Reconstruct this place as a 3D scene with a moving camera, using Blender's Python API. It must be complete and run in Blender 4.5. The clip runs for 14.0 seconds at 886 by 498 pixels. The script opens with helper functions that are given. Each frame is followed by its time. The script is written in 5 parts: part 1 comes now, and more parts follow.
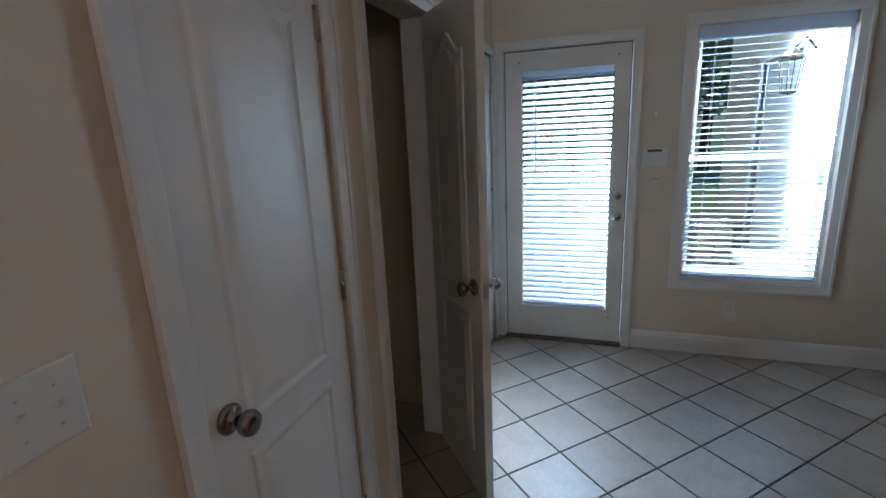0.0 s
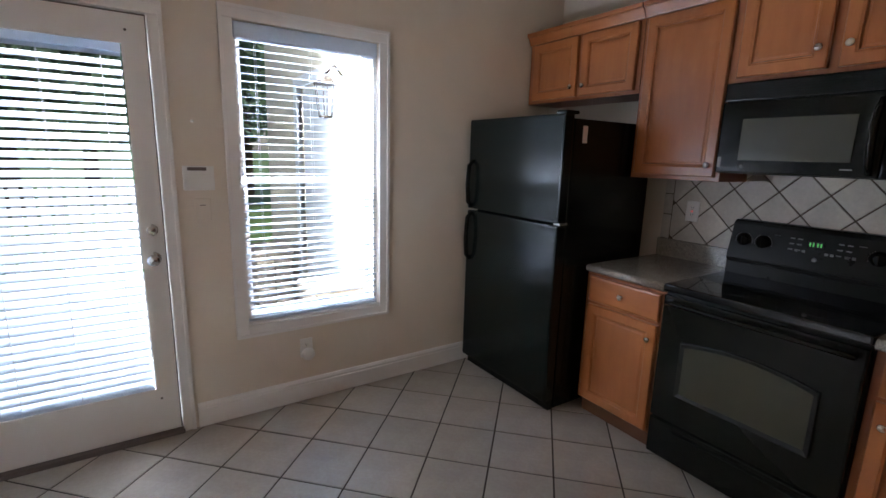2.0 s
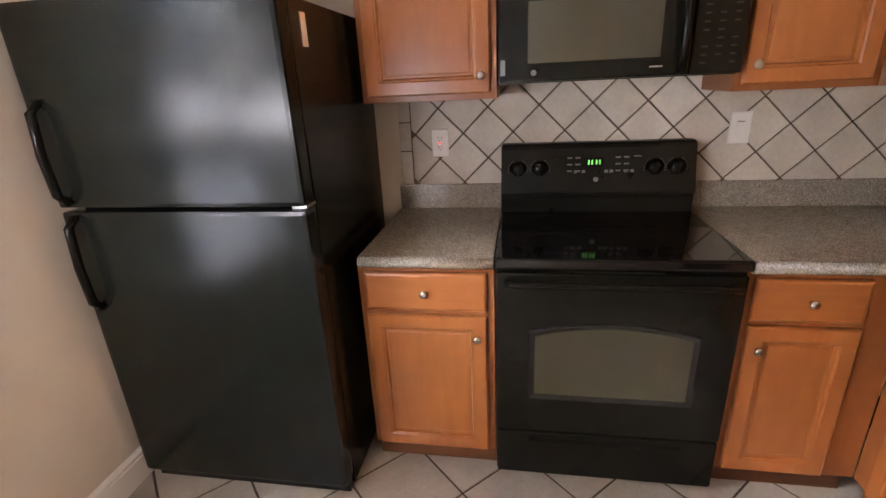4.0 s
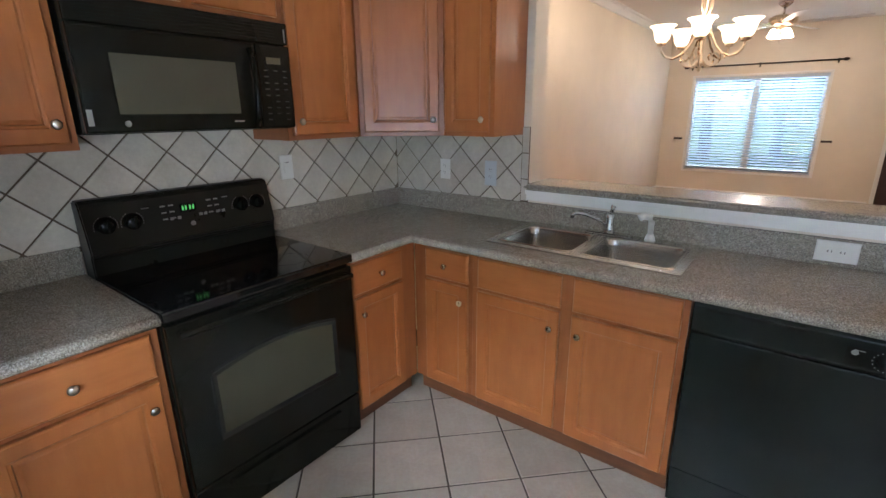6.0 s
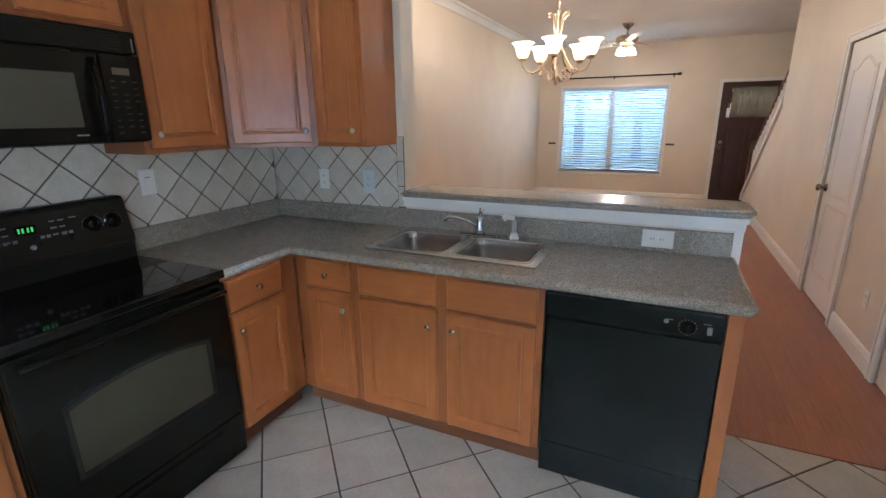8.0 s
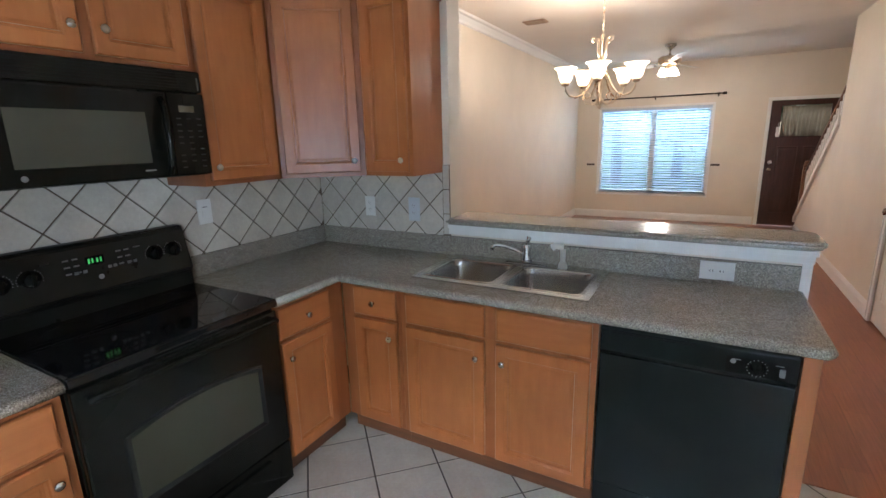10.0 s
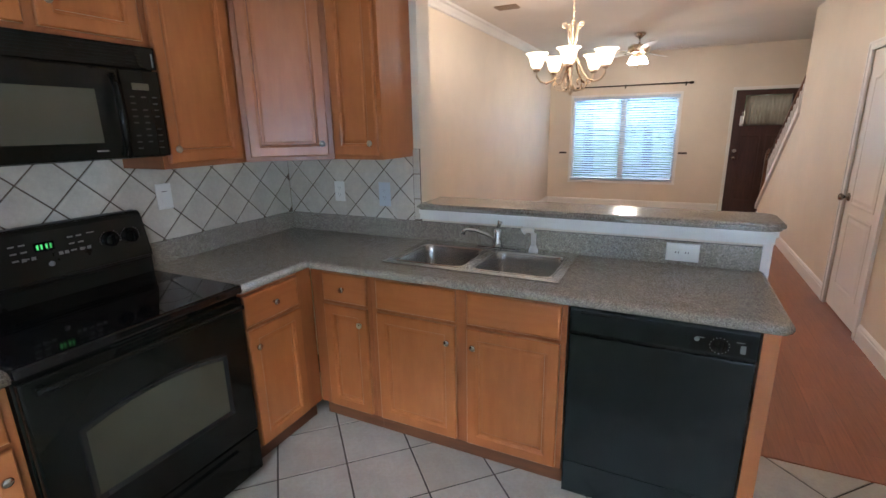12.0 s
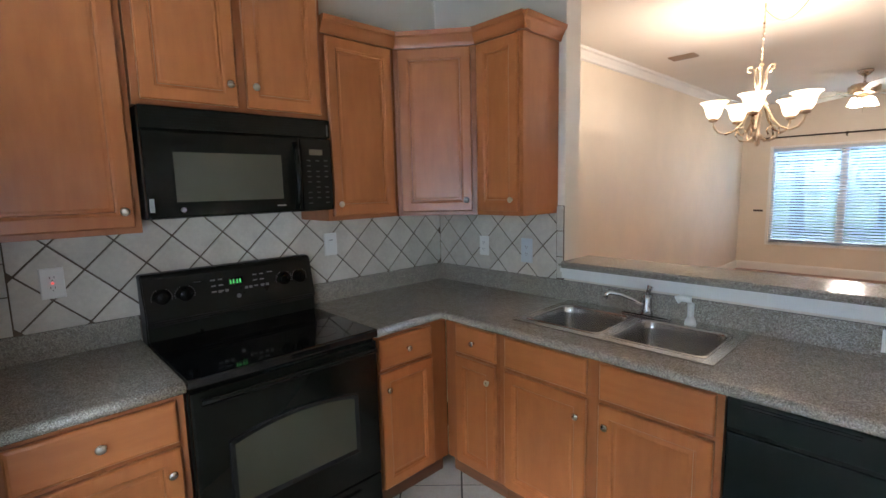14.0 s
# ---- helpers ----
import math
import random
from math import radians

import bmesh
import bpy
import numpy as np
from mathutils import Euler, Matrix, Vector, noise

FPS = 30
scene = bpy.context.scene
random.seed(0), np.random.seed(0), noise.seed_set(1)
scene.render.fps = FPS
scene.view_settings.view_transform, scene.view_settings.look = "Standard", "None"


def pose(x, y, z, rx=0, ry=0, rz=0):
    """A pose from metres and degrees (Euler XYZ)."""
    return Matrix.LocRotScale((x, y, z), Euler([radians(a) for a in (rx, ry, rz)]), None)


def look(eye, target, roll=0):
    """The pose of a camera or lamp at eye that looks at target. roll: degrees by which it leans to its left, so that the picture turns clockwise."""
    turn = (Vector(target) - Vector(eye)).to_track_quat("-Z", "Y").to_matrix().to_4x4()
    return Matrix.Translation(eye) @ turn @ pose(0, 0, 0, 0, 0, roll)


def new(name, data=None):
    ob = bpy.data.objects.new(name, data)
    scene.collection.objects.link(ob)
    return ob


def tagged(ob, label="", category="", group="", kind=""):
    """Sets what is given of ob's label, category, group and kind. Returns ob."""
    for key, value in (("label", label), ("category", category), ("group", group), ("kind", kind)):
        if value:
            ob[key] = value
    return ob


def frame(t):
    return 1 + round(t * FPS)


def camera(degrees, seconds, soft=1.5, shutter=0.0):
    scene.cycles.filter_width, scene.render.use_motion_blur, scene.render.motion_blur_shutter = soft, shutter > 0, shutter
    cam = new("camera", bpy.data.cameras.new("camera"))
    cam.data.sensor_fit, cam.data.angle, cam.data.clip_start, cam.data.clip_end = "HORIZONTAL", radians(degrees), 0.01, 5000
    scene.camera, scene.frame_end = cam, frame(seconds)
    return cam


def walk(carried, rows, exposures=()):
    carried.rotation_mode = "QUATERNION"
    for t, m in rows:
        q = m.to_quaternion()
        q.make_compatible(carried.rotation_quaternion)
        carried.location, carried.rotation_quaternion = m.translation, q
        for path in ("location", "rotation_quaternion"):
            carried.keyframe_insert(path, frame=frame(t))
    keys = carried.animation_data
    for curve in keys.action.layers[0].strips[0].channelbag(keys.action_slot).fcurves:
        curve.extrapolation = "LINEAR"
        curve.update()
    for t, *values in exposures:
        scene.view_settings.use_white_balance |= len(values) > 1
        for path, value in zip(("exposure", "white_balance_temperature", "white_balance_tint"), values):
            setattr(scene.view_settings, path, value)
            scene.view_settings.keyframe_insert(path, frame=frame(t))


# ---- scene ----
cam = camera(87.2, 14.0)
PATH = [
    (0, (0.091, 0.111, 1.551), (-0.534, 1.95, 1.074), -2.6),
    (0.5, (0.108, 0.113, 1.542), (-0.147, 2.037, 1.058), -1.7),
    (1, (0.111, 0.214, 1.509), (0.266, 2.155, 1.049), 0.3),
    (1.5, (0.164, 0.504, 1.519), (0.778, 2.362, 1.11), 2.0),
    (2, (0.171, 0.837, 1.491), (1.252, 2.473, 1.095), 1.6),
    (2.5, (0.268, 1.175, 1.489), (1.736, 2.472, 1.089), 1.7),
    (2.7, (0.345, 1.281, 1.5), (1.913, 2.453, 1.095), 1.8),
    (4.8, (0.998, 2.426, 1.449), (2.765, 1.836, 0.722), -2.8),
    (5, (1.006, 2.524, 1.449), (2.667, 1.641, 0.77), -2.4),
    (5.5, (0.941, 2.569, 1.475), (2.331, 1.255, 0.89), -1.9),
    (6, (0.762, 2.558, 1.503), (1.93, 1.035, 0.939), -0.5),
    (6.5, (0.641, 2.564, 1.51), (1.593, 0.883, 0.994), -1.4),
    (7, (0.617, 2.579, 1.519), (1.505, 0.863, 1.002), -1.2),
    (9.3, (0.64, 2.557, 1.524), (1.39, 0.79, 0.962), -0.9),
    (9.5, (0.655, 2.566, 1.534), (1.461, 0.817, 0.995), -1.0),
    (10, (0.693, 2.576, 1.567), (1.642, 0.877, 1.107), -1.4),
    (10.5, (0.704, 2.571, 1.566), (1.701, 0.902, 1.097), -1.3),
    (11, (0.705, 2.578, 1.535), (1.698, 0.919, 1.023), -1.3),
    (11.5, (0.691, 2.567, 1.535), (1.618, 0.87, 1.024), -1.2),
    (12, (0.682, 2.553, 1.536), (1.532, 0.814, 1.031), -1.1),
    (12.5, (0.669, 2.514, 1.532), (1.631, 0.82, 1.079), -1.3),
    (13, (0.599, 2.469, 1.531), (1.877, 0.973, 1.17), -1.5),
    (13.5, (0.574, 2.478, 1.533), (2.051, 1.158, 1.253), -1.9),
    (14, (0.58, 2.434, 1.537), (2.02, 1.071, 1.274), -1.4),
]
EXPOSURES = [(0, -0.1, 5350, 12), (0.6, 0.3, 6100, 22), (1.0, 0.4, 6250, 23), (1.5, 0.35, 6200, 23), (2.0, 0.45, 6250, 23), (2.5, 0.65, 6700, 28), (4.8, 2.1, 7700, 33), (5.5, 1.7, 6700, 20), (6.5, 1.05, 5850, 16), (9.5, 1.2, 5700, 14), (12.5, 1.2, 5800, 16), (13.3, 1.3, 5900, 16), (14.0, 1.2, 5850, 15)]
walk(cam, [(t, look(eye, target, roll)) for t, eye, target, roll in PATH], EXPOSURES)

# ---- world, sun and lamps ----
world = bpy.data.worlds.new("sky")
scene.world = world
world.use_nodes = True
wn = world.node_tree
sky = wn.nodes.new("ShaderNodeTexSky")
sky.sky_type, sky.sun_disc = "NISHITA", False
sky.sun_elevation, sky.sun_rotation = radians(52), radians(200)
wn.nodes["Background"].inputs["Strength"].default_value = 0.05
wn.links.new(sky.outputs[0], wn.nodes["Background"].inputs["Color"])


def lamp(name, kind, place, watts, colour, size=0.05, aim=None, size_y=None, spread=None):
    data = bpy.data.lights.new(name, kind)
    data.energy, data.color = watts, colour
    if kind == "AREA":
        data.size = size
        if spread:
            data.spread = radians(spread)
        if size_y:
            data.shape, data.size_y = "RECTANGLE", size_y
    elif kind == "SUN":
        data.angle = radians(size)
    else:
        data.shadow_soft_size = size
    ob = new(name, data)
    ob.matrix_world = look(place, aim) if aim else pose(*place)
    return ob


lamp("sun", "SUN", (3, -8, 12), 2.0, (1.0, 0.95, 0.87), 0.5, (1.0, -2.4, 0))
# area lamps for the open sky over patio and front yard, falling on the glass
SKYBLUE = (0.74, 0.89, 1.0)
lamp("door_daylight", "AREA", (-0.12, 4.5, 2.95), 42, SKYBLUE, 0.8, (-0.1, 3.5, 1.7), 0.8, 85)
lamp("window_daylight", "AREA", (0.72, 4.45, 2.95), 310, SKYBLUE, 0.9, (1.0, 3.5, 1.75), 0.8, 85)
# added fill strip on the room side of the blind, brightens the cabinets
lamp("window_side_daylight", "AREA", (0.634, 3.432, 1.33), 6, SKYBLUE, 1.5, (1.634, 3.31, 1.34), 0.03, 150)
lamp("front_daylight", "AREA", (1.56, -7.75, 2.75), 260, (0.60, 0.83, 1.0), 2.4, (1.56, -6.2, 0.9), 1.1)
WARM = (1.0, 0.85, 0.66)

# ---- materials ----
def base_material(name, colour, rough=0.5, metal=0.0, spec=0.5):
    m = bpy.data.materials.new(name)
    m.use_nodes = True
    b = m.node_tree.nodes["Principled BSDF"]
    b.inputs["Base Color"].default_value = (*colour, 1)
    b.inputs["Roughness"].default_value = rough
    b.inputs["Metallic"].default_value = metal
    b.inputs["Specular IOR Level"].default_value = spec
    return m, m.node_tree, b


def noise_node(tree, scale, detail=4, stretch=None, rough=0.6):
    co = tree.nodes.new("ShaderNodeTexCoord")
    n = tree.nodes.new("ShaderNodeTexNoise")
    n.inputs["Scale"].default_value = scale
    n.inputs["Detail"].default_value = detail
    n.inputs["Roughness"].default_value = rough
    if stretch:
        mp = tree.nodes.new("ShaderNodeMapping")
        mp.inputs["Scale"].default_value = stretch
        tree.links.new(co.outputs["Object"], mp.inputs["Vector"])
        tree.links.new(mp.outputs["Vector"], n.inputs["Vector"])
    else:
        tree.links.new(co.outputs["Object"], n.inputs["Vector"])
    return n


def ramp(tree, source, stops):
    r = tree.nodes.new("ShaderNodeValToRGB")
    els = r.color_ramp.elements
    while len(els) < len(stops):
        els.new(0.5)
    for e, (p, c) in zip(els, stops):
        e.position, e.color = p, (*c, 1)
    tree.links.new(source, r.inputs["Fac"])
    return r


def mixed(tree, a, b, fac, mode="MIX"):
    m = tree.nodes.new("ShaderNodeMix")
    m.data_type, m.blend_type = "RGBA", mode
    if isinstance(fac, float):
        m.inputs["Factor"].default_value = fac
    else:
        tree.links.new(fac, m.inputs["Factor"])
    for slot, v in (("A", a), ("B", b)):
        sock = [i for i in m.inputs if i.name == slot and i.type == "RGBA"][0]
        if isinstance(v, tuple):
            sock.default_value = (*v, 1)
        else:
            tree.links.new(v, sock)
    return [o for o in m.outputs if o.type == "RGBA"][0]


def bump(tree, bsdf, height, strength, distance=0.002):
    b = tree.nodes.new("ShaderNodeBump")
    b.inputs["Strength"].default_value = strength
    b.inputs["Distance"].default_value = distance
    tree.links.new(height, b.inputs["Height"])
    tree.links.new(b.outputs["Normal"], bsdf.inputs["Normal"])


def painted(name, colour, rough=0.6, vary=0.06, grain=220.0, relief=0.15):
    m, t, b = base_material(name, colour, rough)
    big, fine = noise_node(t, 1.7, 5), noise_node(t, grain, 2)
    dark = tuple(c * (1 - vary) for c in colour)
    light = tuple(min(1, c * (1 + vary * 0.6)) for c in colour)
    r = ramp(t, big.outputs["Fac"], [(0.3, dark), (0.7, light)])
    t.links.new(r.outputs["Color"], b.inputs["Base Color"])
    bump(t, b, fine.outputs["Fac"], relief, 0.001)
    return m


def wooden(name, dark, light, rough, stretch, scale=9.0):
    m, t, b = base_material(name, light, rough)
    streak = noise_node(t, scale, 6, stretch)
    cloud = noise_node(t, 2.3, 4)
    r = ramp(t, streak.outputs["Fac"], [(0.28, dark), (0.72, light)])
    c = ramp(t, cloud.outputs["Fac"], [(0.3, (0.80, 0.76, 0.72)), (0.75, (1.0, 1.0, 1.0))])
    info = t.nodes.new("ShaderNodeObjectInfo")
    own = ramp(t, info.outputs["Random"], [(0.0, (0.88, 0.86, 0.84)), (1.0, (1.0, 1.0, 1.0))])
    col = mixed(t, r.outputs["Color"], c.outputs["Color"], 1.0, "MULTIPLY")
    col = mixed(t, col, own.outputs["Color"], 1.0, "MULTIPLY")
    t.links.new(col, b.inputs["Base Color"])
    bump(t, b, streak.outputs["Fac"], 0.03, 0.001)
    return m


def speckled(name):
    m, t, b = base_material(name, (0.3, 0.27, 0.23), 0.14)
    co = t.nodes.new("ShaderNodeTexCoord")
    v = t.nodes.new("ShaderNodeTexVoronoi")
    v.inputs["Scale"].default_value = 380
    t.links.new(co.outputs["Object"], v.inputs["Vector"])
    sep = t.nodes.new("ShaderNodeSeparateColor")
    t.links.new(v.outputs["Color"], sep.inputs["Color"])
    r = ramp(t, sep.outputs["Red"], [(0.0, (0.13, 0.115, 0.09)), (0.25, (0.22, 0.19, 0.148)), (0.5, (0.30, 0.264, 0.207)), (0.8, (0.38, 0.338, 0.272)), (1.0, (0.52, 0.48, 0.42))])
    cloud = noise_node(t, 30, 4)
    c = ramp(t, cloud.outputs["Fac"], [(0.3, (0.8, 0.8, 0.8)), (0.7, (1.0, 1.0, 1.0))])
    t.links.new(mixed(t, r.outputs["Color"], c.outputs["Color"], 1.0, "MULTIPLY"), b.inputs["Base Color"])
    bump(t, b, cloud.outputs["Fac"], 0.05, 0.001)
    return m


def tiled(name, dark, light, rough=0.35):
    m, t, b = base_material(name, light, rough)
    n1, n2 = noise_node(t, 7, 8, None, 0.7), noise_node(t, 60, 4)
    r = ramp(t, n1.outputs["Fac"], [(0.3, dark), (0.7, light)])
    f = ramp(t, n2.outputs["Fac"], [(0.3, (0.9, 0.89, 0.88)), (0.7, (1, 1, 1))])
    info = t.nodes.new("ShaderNodeObjectInfo")
    own = ramp(t, info.outputs["Random"], [(0.0, (0.86, 0.85, 0.83)), (1.0, (1, 1, 1))])
    col = mixed(t, r.outputs["Color"], f.outputs["Color"], 1.0, "MULTIPLY")
    t.links.new(mixed(t, col, own.outputs["Color"], 1.0, "MULTIPLY"), b.inputs["Base Color"])
    bump(t, b, n1.outputs["Fac"], 0.15, 0.002)
    return m


def glossy(name, colour, rough=0.2, metal=0.0, relief=0.0, scale=400.0, smear=0.08):
    m, t, b = base_material(name, colour, rough, metal)
    n = noise_node(t, 5, 5)
    rr = t.nodes.new("ShaderNodeMapRange")
    rr.inputs["To Min"].default_value, rr.inputs["To Max"].default_value = max(0.02, rough - smear), rough + smear
    t.links.new(n.outputs["Fac"], rr.inputs["Value"])
    t.links.new(rr.outputs["Result"], b.inputs["Roughness"])
    if relief:
        bump(t, b, noise_node(t, scale, 2).outputs["Fac"], relief, 0.001)
    return m


def glowing(name, colour, strength):
    m, t, b = base_material(name, colour, 0.4)
    b.inputs["Emission Color"].default_value = (*colour, 1)
    b.inputs["Emission Strength"].default_value = strength
    return m


def plank_floor(name):
    m, t, b = base_material(name, (0.25, 0.09, 0.04), 0.28)
    co = t.nodes.new("ShaderNodeTexCoord")
    mp = t.nodes.new("ShaderNodeMapping")
    mp.inputs["Rotation"].default_value = (0, 0, radians(90))
    br = t.nodes.new("ShaderNodeTexBrick")
    br.inputs["Scale"].default_value = 1.0
    br.inputs["Brick Width"].default_value, br.inputs["Row Height"].default_value = 1.2, 0.125
    br.inputs["Mortar Size"].default_value = 0.0012
    br.inputs["Color1"].default_value, br.inputs["Color2"].default_value = (0.27, 0.085, 0.035, 1), (0.33, 0.11, 0.05, 1)
    br.inputs["Mortar"].default_value = (0.20, 0.064, 0.029, 1)
    t.links.new(co.outputs["Object"], mp.inputs["Vector"])
    t.links.new(mp.outputs["Vector"], br.inputs["Vector"])
    g = noise_node(t, 6, 6, (14, 0.8, 1))
    r = ramp(t, g.outputs["Fac"], [(0.3, (0.72, 0.66, 0.6)), (0.7, (1, 1, 1))])
    t.links.new(mixed(t, br.outputs["Color"], r.outputs["Color"], 1.0, "MULTIPLY"), b.inputs["Base Color"])
    return m


def clear_glass(name):
    m, t, b = base_material(name, (0.95, 0.98, 0.97), 0.0)
    b.inputs["Transmission Weight"].default_value = 1.0
    b.inputs["IOR"].default_value = 1.1
    return m


def translucent_slat(name, colour, share):
    """A thin plastic slat that lets part of the daylight through."""
    m, t, b = base_material(name, colour, 0.45)
    tr = t.nodes.new("ShaderNodeBsdfTranslucent")
    n = noise_node(t, 40, 3)
    r = ramp(t, n.outputs["Fac"], [(0.3, tuple(c * 0.94 for c in colour)), (0.7, colour)])
    t.links.new(r.outputs["Color"], b.inputs["Base Color"])
    t.links.new(r.outputs["Color"], tr.inputs["Color"])
    mix = t.nodes.new("ShaderNodeMixShader")
    mix.inputs["Fac"].default_value = share
    t.links.new(b.outputs[0], mix.inputs[1])
    t.links.new(tr.outputs[0], mix.inputs[2])
    t.links.new(mix.outputs[0], t.nodes["Material Output"].inputs["Surface"])
    return m


def leafy(name, dark, light):
    m, t, b = base_material(name, light, 0.6)
    n = noise_node(t, 3, 3)
    r = ramp(t, n.outputs["Fac"], [(0.3, dark), (0.7, light)])
    t.links.new(r.outputs["Color"], b.inputs["Base Color"])
    return m


CREAM = painted("cream_wall_paint", (0.70, 0.61, 0.49), 0.55)
CEIL = painted("ceiling_paint", (0.74, 0.68, 0.60), 0.8, 0.04, 120, 0.4)
WHITE = painted("white_trim_paint", (0.76, 0.73, 0.68), 0.32, 0.05, 90, 0.05)
DOORWHITE = painted("white_door_paint", (0.74, 0.70, 0.64), 0.3, 0.05, 60, 0.06)
MAPLE = wooden("honey_maple", (0.405, 0.128, 0.033), (0.475, 0.160, 0.045), 0.30, (3, 3, 0.5))
MAPLE_H = wooden("honey_maple_crosswise", (0.405, 0.128, 0.033), (0.475, 0.160, 0.045), 0.30, (0.5, 0.5, 4))
# door maple darkened for the frames, with the doors' shadow in the colour
SHADED_FRAMEWOOD = wooden("shaded_face_frame_maple", (0.30, 0.094, 0.027), (0.38, 0.124, 0.037), 0.34, (3, 3, 0.5))
# same maple at the toe, the cabinets' shade put into its colour
SHADED_TOEWOOD = wooden("shaded_toe_board", (0.12, 0.042, 0.016), (0.18, 0.062, 0.022), 0.45, (0.5, 0.5, 4))
COUNTER = speckled("speckled_laminate")
FLOORTILE = tiled("beige_floor_tile", (0.385, 0.325, 0.26), (0.48, 0.415, 0.34), 0.36)
GROUT = painted("dark_grout", (0.06, 0.042, 0.03), 0.9, 0.3, 80, 0.4)
WALLTILE = tiled("stone_wall_tile", (0.52, 0.465, 0.385), (0.67, 0.61, 0.515), 0.42)
WALLGROUT = painted("brown_wall_grout", (0.115, 0.08, 0.052), 0.9, 0.25, 80, 0.4)
PLANK = plank_floor("red_brown_laminate")
BLACK = glossy("black_enamel", (0.006, 0.006, 0.0042), 0.13)
BLACKPANEL = glossy("satin_black_panel", (0.008, 0.008, 0.006), 0.3)
OVENBEVEL = glossy("polished_glass_bevel", (0.03, 0.03, 0.028), 0.12, 0.6)
BLACKTEX = glossy("black_textured_steel", (0.0065, 0.0088, 0.0070), 0.19, 0, 0.22, 260)
BLACKGLASS = glossy("black_glass", (0.006, 0.006, 0.006), 0.06, 0, 0, 400, 0.03)
OVENGLASS = glossy("smoked_oven_glass", (0.040, 0.037, 0.022), 0.10, 0, 0, 400, 0.03)
MWGLASS = glossy("smoked_microwave_glass", (0.055, 0.051, 0.034), 0.18, 0, 0, 400, 0.04)
for m, gloss in ((BLACKTEX, 0.25), (BLACK, 0.18), (BLACKPANEL, 0.2)):
    m.node_tree.nodes["Principled BSDF"].inputs["Specular IOR Level"].default_value = gloss
GREYMARK = glossy("grey_printing", (0.19, 0.19, 0.18), 0.5)
STEEL = glossy("brushed_steel", (0.62, 0.60, 0.56), 0.22, 1.0, 0.04, 500, 0.05)
# bowls a darker steel than the rim
BOWLSTEEL = glossy("darker_bowl_steel", (0.44, 0.42, 0.39), 0.24, 1.0, 0.05, 500, 0.06)
CHROME = glossy("chrome", (0.72, 0.72, 0.72), 0.09, 1.0, 0, 400, 0.04)
NICKEL = glossy("brushed_nickel", (0.58, 0.54, 0.49), 0.28, 1.0)
DARKNICKEL = glossy("satin_dark_nickel", (0.30, 0.27, 0.235), 0.22, 1.0)
GREYDIM = glossy("dim_grey_printing", (0.03, 0.03, 0.027), 0.5)
BRASS = glossy("antique_brass", (0.70, 0.58, 0.43), 0.28, 1.0)
PLASTIC = glossy("white_plastic", (0.74, 0.72, 0.67), 0.4)
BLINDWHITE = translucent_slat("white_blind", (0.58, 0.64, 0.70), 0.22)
CORD = glossy("white_cord", (0.7, 0.7, 0.68), 0.7)
GLASS = clear_glass("window_glass")
SHADE = glowing("lit_frosted_glass", (1.0, 0.80, 0.56), 1.3)
FANSHADE = glowing("lit_fan_glass", (1.0, 0.84, 0.62), 5.0)
LED = glowing("green_display", (0.15, 0.9, 0.2), 0.09)
REDLED = glowing("red_pilot_light", (1.0, 0.08, 0.05), 2.0)
MAHOGANY = wooden("dark_mahogany", (0.045, 0.018, 0.012), (0.085, 0.032, 0.022), 0.35, (5, 5, 0.6))
OAKRAIL = wooden("dark_oak_rail", (0.10, 0.045, 0.02), (0.19, 0.09, 0.045), 0.35, (5, 0.6, 5))
LACE = translucent_slat("lace_curtain", (0.36, 0.30, 0.23), 0.55)
IRON = glossy("dark_bronze", (0.06, 0.045, 0.035), 0.4, 0.8)
FANBLADE = wooden("pale_fan_blade", (0.74, 0.70, 0.64), (0.82, 0.79, 0.73), 0.4, (4, 4, 1))
CONCRETE = painted("pale_patio_concrete", (0.42, 0.41, 0.39), 0.9, 0.15, 60, 0.5)
STUCCO = painted("cream_stucco", (0.58, 0.53, 0.41), 0.9, 0.08, 150, 0.6)
EXTWHITE = painted("white_exterior_door", (0.62, 0.64, 0.66), 0.5, 0.04)
STONE = tiled("tan_stone", (0.30, 0.24, 0.19), (0.46, 0.39, 0.31), 0.85)
GRASS = leafy("lawn_grass", (0.08, 0.15, 0.035), (0.15, 0.26, 0.07))
LEAF = leafy("tree_leaves", (0.07, 0.12, 0.06), (0.12, 0.2, 0.10))
BARK = painted("bark", (0.12, 0.085, 0.06), 0.95, 0.3, 40, 0.8)
PAPER = painted("pink_paper", (0.75, 0.55, 0.45), 0.8)
RUBBER = glossy("dark_threshold", (0.12, 0.09, 0.075), 0.5)

# ---- shaping ----
def box(bm, x0, x1, y0, y1, z0, z1, bevel=0.0):
    sub = bmesh.new()
    bmesh.ops.create_cube(sub, size=1.0)
    for v in sub.verts:
        v.co = Vector(((x0 + x1) / 2 + v.co.x * (x1 - x0), (y0 + y1) / 2 + v.co.y * (y1 - y0), (z0 + z1) / 2 + v.co.z * (z1 - z0)))
    if bevel:
        bmesh.ops.bevel(sub, geom=list(sub.edges), offset=bevel, segments=2, affect="EDGES", profile=0.7)
    join(bm, sub)
    return bm


def join(bm, sub):
    table = {v: bm.verts.new(v.co) for v in sub.verts}
    for f in sub.faces:
        bm.faces.new([table[v] for v in f.verts]).smooth = f.smooth
    sub.free()


def boxed(x0, x1, y0, y1, z0, z1, bevel=0.0):
    return box(bmesh.new(), x0, x1, y0, y1, z0, z1, bevel)


